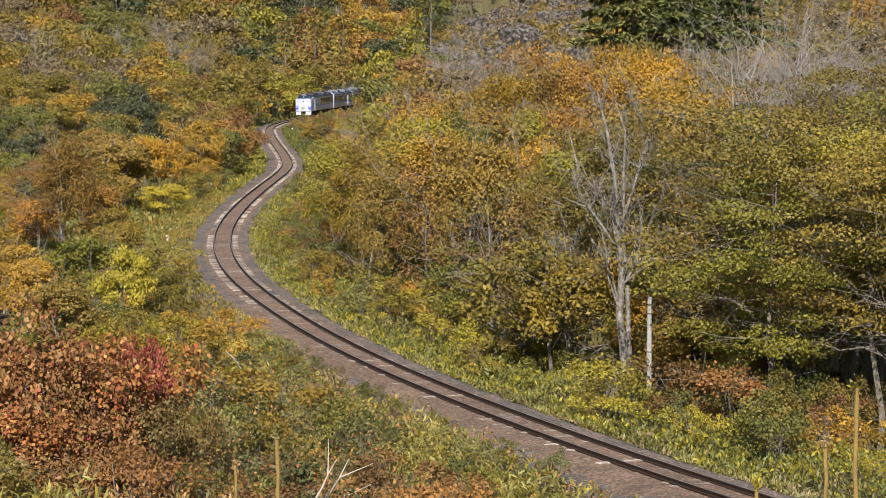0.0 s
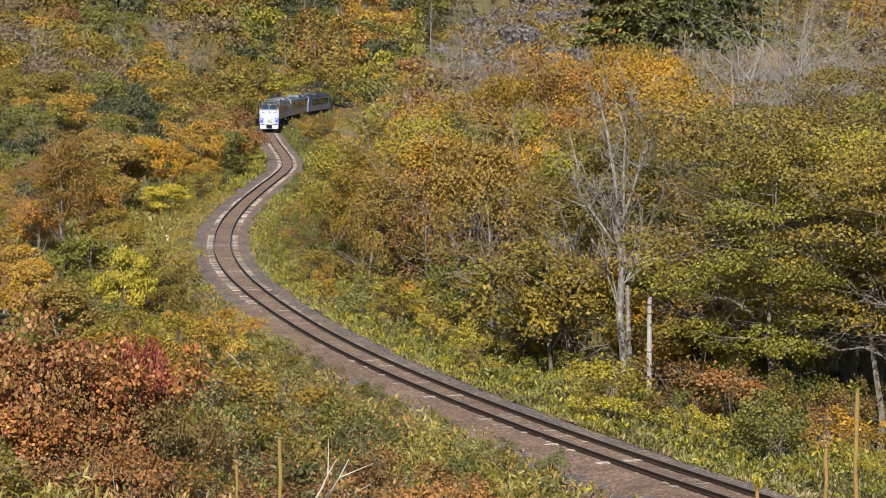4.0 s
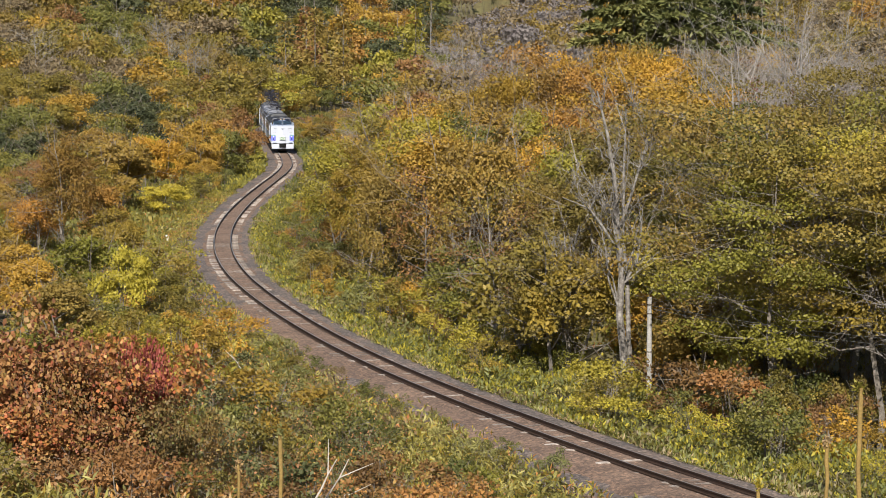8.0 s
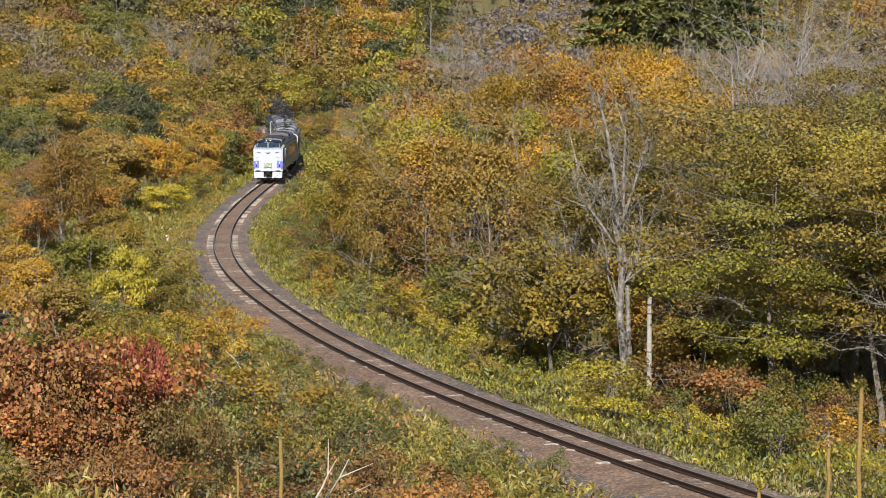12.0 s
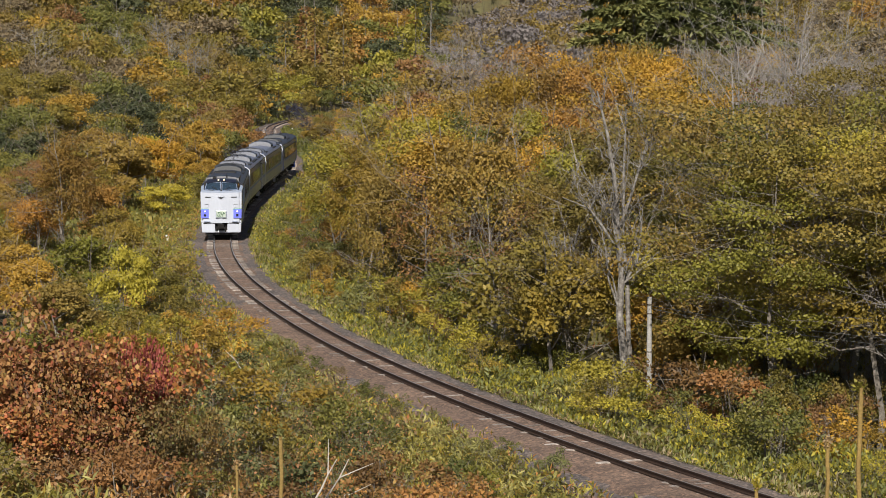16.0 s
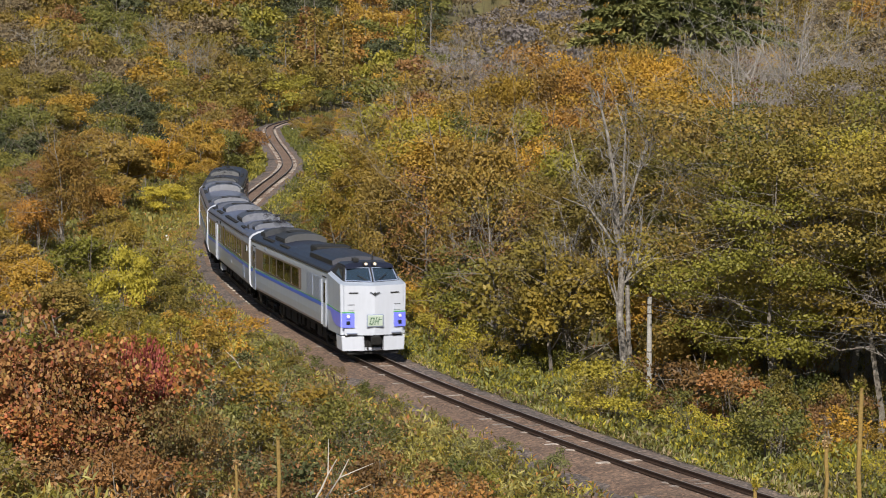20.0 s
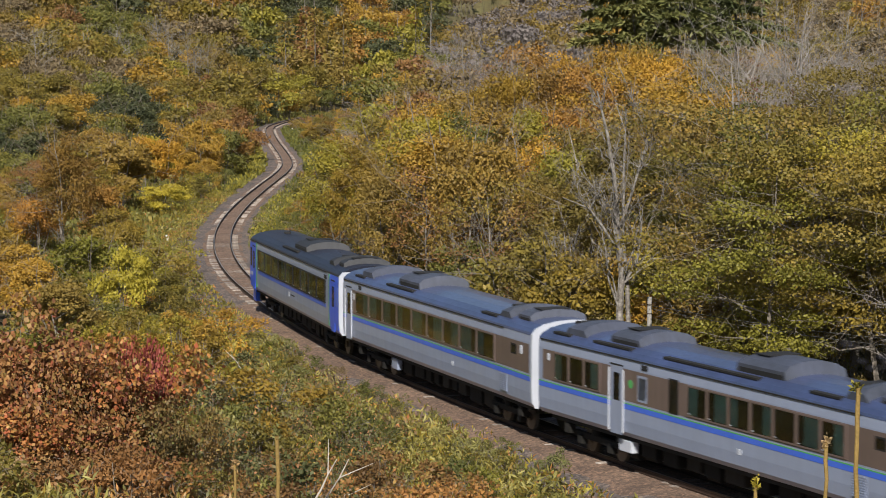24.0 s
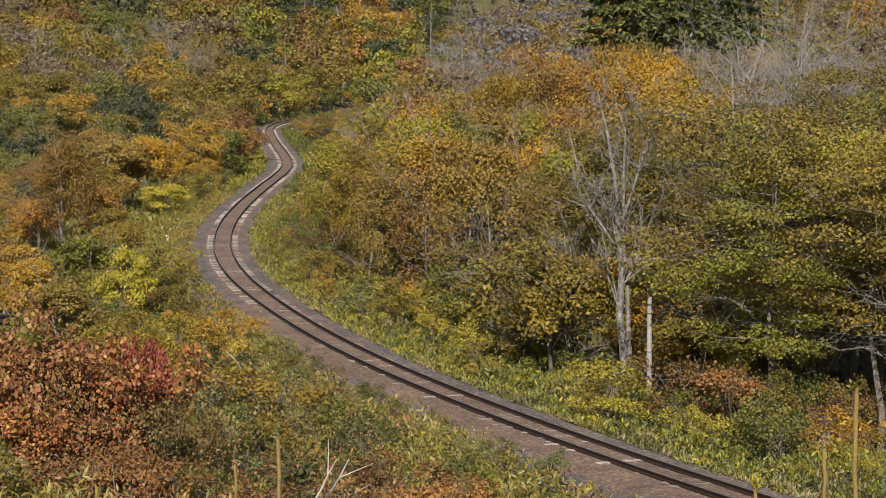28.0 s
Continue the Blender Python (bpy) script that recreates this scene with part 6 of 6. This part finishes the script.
def haze_material():
    """Thin dark diesel smoke: mostly clear, thicker in the middle of each puff."""
    m, nt, b = node_material("diesel_smoke")
    co = nt.nodes.new("ShaderNodeTexCoord")
    n = add(nt, "ShaderNodeTexNoise", Scale=1.1, Detail=4.0)
    nt.links.new(co.outputs["Object"], n.inputs["Vector"])
    fac = add(nt, "ShaderNodeMapRange")
    nt.links.new(n.outputs[0], fac.inputs[0])
    fac.inputs[1].default_value, fac.inputs[2].default_value = 0.3, 0.75
    fac.inputs[3].default_value, fac.inputs[4].default_value = 0.03, 0.2
    clear = nt.nodes.new("ShaderNodeBsdfTransparent")
    dark = nt.nodes.new("ShaderNodeBsdfDiffuse")
    dark.inputs["Color"].default_value = (0.06, 0.06, 0.075, 1)
    mx = nt.nodes.new("ShaderNodeMixShader")
    nt.links.new(fac.outputs[0], mx.inputs[0])
    nt.links.new(clear.outputs[0], mx.inputs[1])
    nt.links.new(dark.outputs[0], mx.inputs[2])
    nt.links.new(mx.outputs[0], nt.nodes["Material Output"].inputs["Surface"])
    return m


SMOKE = haze_material()


def smoke_puff(seed, radius):
    """One loose puff of many small thin flecks."""
    rng = random.Random(seed)
    bm = bmesh.new()
    for k in range(46):
        c = Vector((rng.gauss(0, 1.3), rng.gauss(0, 0.5), rng.gauss(0, 0.34))) * radius
        bmesh.ops.create_icosphere(bm, subdivisions=1, radius=radius * rng.uniform(0.10, 0.24), matrix=Matrix.Translation(c) @ Matrix.Diagonal((1.6, 1.0, 0.7, 1)))
    for f in bm.faces:
        f.smooth = True
    me = bpy.data.meshes.new("smoke_puff")
    bm.to_mesh(me)
    bm.free()
    me.materials.append(SMOKE)
    return tagged(new("smoke_puff", me), "thin dark puff of diesel exhaust above the roofs", "smoke", kind="stuff")


# each puff: car, place along it, height over the rail, size, and whether it stays with the train to the end
PUFF_AT = [(1, -6.0, 4.7, 0.8, False), (1, 2.0, 4.6, 0.7, False), (2, 6.0, 4.8, 0.9, False), (2, -2.0, 5.0, 1.1, False), (3, 8.5, 4.9, 1.1, False), (3, 3.0, 5.0, 1.3, False),
           (3, -3.0, 5.2, 1.4, False), (3, -8.0, 5.4, 1.5, False), (0, -8.9, 4.6, 0.7, True), (1, 8.6, 4.75, 0.85, True), (3, 8.0, 4.6, 0.65, True)]
PUFFS = [smoke_puff(i + 1, p[3]) for i, p in enumerate(PUFF_AT)]
# ------------------------------------------------------------------ line-side things
CONCRETE = surface("weathered_concrete", [(0.20, 0.192, 0.18), (0.29, 0.28, 0.265), (0.38, 0.37, 0.355)], 0.9, grain=20, stain=3.0, bump=0.3)
WIRE = surface("dark_cable", [(0.03, 0.03, 0.03), (0.05, 0.05, 0.05)], 0.6)
STALK = surface("dry_amber_stalk", [(0.17, 0.115, 0.036), (0.28, 0.185, 0.055)], 0.8, grain=60, stain=8.0)
DRYWOOD = surface("bleached_dead_wood", [(0.30, 0.27, 0.23), (0.46, 0.42, 0.37)], 0.9, grain=40, stain=4.0)
MARKER = surface("white_marker_paint", [(0.66, 0.66, 0.64), (0.78, 0.78, 0.76)], 0.6)


def line_pole(x, y, top):
    z0 = float(ground_z(x, y)[0]) - 0.4
    root = new("line_pole")
    root.location = (x, y, 0)
    bm = bmesh.new()
    bmesh.ops.create_cone(bm, cap_ends=True, segments=14, radius1=0.12, radius2=0.09, depth=top - z0, matrix=Matrix.Translation((0, 0, (top + z0) / 2)))
    part("pole", bm, CONCRETE, root)
    part("pole_cap", cyl(bmesh.new(), (0, 0, top + 0.02), 0.095, 0.05, "Z", 14), CONCRETE, root)
    for h in (0.25, 0.6, 2.1):
        part("steel_band", cyl(bmesh.new(), (0, 0, top - h), 0.105, 0.04, "Z", 14), RAIL_STEEL, root)
    return tagged(root, "grey concrete line pole standing in bushes by the wood", "pole", "poles of the line")


def cable(a, b, sag, radius=0.014):
    pts = [Vector(a).lerp(Vector(b), t / 14) - Vector((0, 0, sag * 4 * (t / 14) * (1 - t / 14))) for t in range(15)]
    me = tubes("cable", [(np.array(p), np.array(q), radius, radius) for p, q in zip(pts[:-1], pts[1:])], WIRE, 5)
    return tagged(new("cable", me), "thin dark cable strung between line poles", "cable", "cables of the line")


POLE_TOP = 3.25
line_pole(8.05, 92.0, POLE_TOP)
cable((8.15, 92.0, POLE_TOP - 0.3), (26.0, 84.5, 2.1), 0.45)
cable((8.15, 92.0, POLE_TOP - 0.42), (26.0, 84.5, 1.8), 0.5)
line_pole(26.0, 84.5, 2.5)


def marker_post(x, y, high, wide):
    z = float(ground_z(x, y)[0])
    root = new("marker_post")
    root.location = (x, y, z)
    part("post", box(bmesh.new(), -wide / 2, wide / 2, -wide / 2, wide / 2, -0.1, high, 0.02), MARKER, root)
    part("plate", box(bmesh.new(), -wide, wide, -wide / 2 - 0.02, -wide / 2, high * 0.6, high, 0.005), MARKER, root)
    tagged(root, "small white marker post at the ballast's edge", "marker post", "marker posts")


marker_post(-23.6, 372.0, 0.75, 0.11)
marker_post(-19.9, 171.0, 0.4, 0.14)


def stalk(x, y, top, base, radius, seed, tuft):
    """A tall dry stalk on the camera's own slope; its foot is the hinge on which it sways."""
    rng = np.random.default_rng(seed)
    z = float(ground_z(x, y)[0])
    root = new("dry_stalk")
    root.location = (x, y, z)
    h = top - z
    line = [(0.0, 0.0, -0.1)] + [(rng.normal() * 0.0025, rng.normal() * 0.0025, h * (i + 1) / 16) for i in range(16)]
    part("stem", rod(line, [radius * (1.15 - 0.02 * i) * (1.12 if i % 4 == 3 else 1.0) for i in range(17)]), STALK, root)
    n = 46
    at = np.array([0, 0, h]) + rng.normal(size=(n, 3)) * np.array([0.012, 0.012, 0.022])
    piece("seed_head", quads_mesh("seed_head", leaf_quads(rng, at, 0.034, 0.5, up=np.array([0, 0, 0.5])), [LEAF[tuft]]), root)
    return tagged(root, "tall dry amber stalk with a small green tuft", "stalk", "dry stalks on the near slope")


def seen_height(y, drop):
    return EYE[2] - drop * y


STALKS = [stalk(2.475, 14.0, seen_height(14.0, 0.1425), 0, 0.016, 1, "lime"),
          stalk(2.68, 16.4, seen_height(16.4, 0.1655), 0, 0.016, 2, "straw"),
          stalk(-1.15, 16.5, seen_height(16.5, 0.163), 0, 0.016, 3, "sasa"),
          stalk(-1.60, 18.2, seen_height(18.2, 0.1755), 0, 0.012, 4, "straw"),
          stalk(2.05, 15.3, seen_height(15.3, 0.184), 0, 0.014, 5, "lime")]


def dead_branch(x, y, seed, length, lean):
    rng = np.random.default_rng(seed)
    z = float(ground_z(x, y)[0])
    segs = []
    p = np.array([0.0, 0, -0.1])
    d = unit(np.array([lean, 0.1, 1.0]))
    for i in range(6):
        q = p + d * length / 6 + rng.normal(size=3) * 0.03
        segs.append((p, q, 0.052 - 0.007 * i, 0.045 - 0.007 * i))
        if i in (1, 2, 4):
            segs.append((q, q + unit(d + rng.normal(size=3) * 0.6) * length * 0.35, 0.018, 0.005))
        p = q
    ob = new("dead_branch", tubes("dead_branch", segs, DRYWOOD, 6))
    ob.location = (x, y, z)
    tagged(ob, "bleached dead branch sticking out of the weeds", "branch", "dead branches on the near slope")


dead_branch(-3.55, 52.5, 3, 2.5, 0.6)
dead_branch(-3.4, 52.0, 4, 2.3, 0.45)
dead_branch(-3.3, 53.0, 5, 2.1, 0.75)
dead_branch(-7.0, 88.0, 6, 1.9, -0.6)

# ------------------------------------------------------------------ sleepers


SLEEPER_END = surface("bleached_sleeper_end", [(0.15, 0.12, 0.10), (0.26, 0.225, 0.20), (0.40, 0.365, 0.34)], 0.9, grain=24, stain=5.0, bump=0.5, obj_var=0.35)


def sleeper_mesh(seed):
    """A worn wooden sleeper: stained under the rails, bleached where its ends lie bare."""
    rng = random.Random(seed)
    bm = box(bmesh.new(), -0.115, 0.115, -1.05, 1.05, -0.30, -0.152, 0.012)
    for y in (-0.66, 0.66):
        bmesh.ops.bisect_plane(bm, geom=bm.verts[:] + bm.edges[:] + bm.faces[:], plane_co=(0, y + rng.uniform(-0.04, 0.04), 0), plane_no=(0, 1, 0))
    for v in bm.verts:
        v.co += Vector((rng.uniform(-0.012, 0.012), rng.uniform(-0.03, 0.03), rng.uniform(-0.006, 0.006)))
    for f in bm.faces:
        f.material_index = 1 if abs(f.calc_center_median().y) > 0.68 else 0
    me = bpy.data.meshes.new("sleeper")
    bm.to_mesh(me)
    bm.free()
    me.materials.append(SLEEPER)
    me.materials.append(SLEEPER_END)
    return me


def lay_sleepers():
    meshes = [sleeper_mesh(i) for i in range(6)]
    bed = bpy.data.objects["trackbed"]
    rng = random.Random(5)
    near0, near1 = float(np.interp(-168.0, -LINE[:, 1], ARC)), float(np.interp(-54.0, -LINE[:, 1], ARC))
    step = 0.64
    s = float(np.interp(-395.0, -LINE[:, 1], ARC))
    rest = []
    while s < near1:
        x, y, hx, hy, z = on_line(s)
        m = Matrix.LocRotScale((x, y, z - (0.095 * rng.random() ** 0.8 if rng.random() < 0.72 else 0.012 * rng.random())), Euler((0, 0, math.atan2(hy, hx) + rng.uniform(-0.02, 0.02))), None)
        if s > near0:
            ob = new("sleeper", rng.choice(meshes))
            ob.parent = bed
            ob.matrix_basis = m
        else:
            rest.append(m)
        s += step * rng.uniform(0.97, 1.03)
    verts, end = [], []
    for m in rest:
        for quad in [((-0.11, a), (0.11, a), (0.11, b), (-0.11, b)) for a, b in ((-1.05, -0.66), (-0.66, 0.66), (0.66, 1.05))]:
            end += [int(abs(quad[0][1] + quad[2][1]) > 0.5)] * 5
            top = [m @ Vector((a, b, -0.168)) for a, b in quad]
            low = [m @ Vector((a, b, -0.30)) for a, b in quad]
            verts.append(top)
            for i in range(4):
                j = (i + 1) % 4
                verts.append([low[i], low[j], top[j], top[i]])
    me = quads_mesh("far_sleepers", np.array([[tuple(v) for v in q] for q in verts]), [SLEEPER, SLEEPER_END], end)
    ob = tagged(new("far_sleepers", me), kind="stuff")
    ob.parent = bed


lay_sleepers()
# ------------------------------------------------------------------ motion
CAR_PITCH = 21.3
LIFT = 0.12


# arc lengths that the train's front reaches, second by second
FRONT_AT = [(0.0, 222.0), (3.0, 272.0), (6.0, 322.0), (8.0, 353.6), (10.0, 385.2), (12.0, 415.4), (14.5, 454.8), (16.0, 480.0), (17.0, 496.2), (18.0, 512.7),
            (19.0, 529.0), (20.0, 545.2), (21.0, 561.1), (21.5, 568.9), (23.5, 601.2), (25.0, 624.5), (26.0, 640.0), (28.0, 671.2)]


def front_s(t):
    return float(np.interp(t, [a for a, _ in FRONT_AT], [b for _, b in FRONT_AT]))


def car_pose(mid):
    ax, ay, _, _, az = on_line(mid + BOGIE)
    bx, by, _, _, bz = on_line(mid - BOGIE)
    d = Vector((ax - bx, ay - by, az - bz)).normalized()
    side = Vector((0, 0, 1)).cross(d).normalized()
    up = d.cross(side)
    m = Matrix((d, side, up)).transposed().to_4x4()
    m.translation = ((ax + bx) / 2, (ay + by) / 2, (az + bz) / 2 + LIFT)
    return m


def motions():
    times = [i * 0.25 for i in range(113)]
    for k, car in enumerate(CARS):
        mids = [(t, front_s(t) - 10.75 - k * CAR_PITCH) for t in times]
        walk(car, [(t, car_pose(m)) for t, m in mids])
        for bogie_root, off in zip(TRAIN[k][1], (BOGIE, -BOGIE)):
            rows = []
            for t, m in mids[::4]:
                _, _, hx, hy, _ = on_line(m + off)
                fwd = car_pose(m).to_3x3().inverted() @ Vector((hx, hy, 0))
                rows.append((t, pose(off, 0, -LIFT, 0, 0, math.degrees(math.atan2(fwd.y, fwd.x)))))
            walk(bogie_root, rows)
    # the exhaust follows the train, then hangs back and drifts off into the wood
    for puff, (k, along, high, size, stays) in zip(PUFFS, PUFF_AT):
        rows = []
        for t in times[::2]:
            lag = 0.0 if stays else max(0.0, t - 12.0)
            s = front_s(t) - 10.75 - k * CAR_PITCH + along - 15.8 * lag * ease(lag, 0.0, 3.0)
            x, y, hx, hy, z = on_line(s)
            off = 1.6 * float(ease(lag, 1.0, 9.0)) * lag
            rows.append((t, pose(x + off + 0.25 * math.sin(t * 1.7 + size), y, z + high - 0.2 * off + 0.2 * math.sin(t * 2.3 + along), 0, 0, math.degrees(math.atan2(hy, hx)))))
        walk(puff, rows)
    # dry stalks sway a little in the wind
    for i, st in enumerate(STALKS):
        base = st.location.copy()
        walk(st, [(t, pose(base.x, base.y, base.z, 0.25 * math.sin(t * 1.9 + i), 0.35 * math.sin(t * 0.22 - 1.6 + 0.3 * i) + 0.12 * math.sin(t * 2.6 + 2 * i), 0)) for t in times[::2]])


motions()
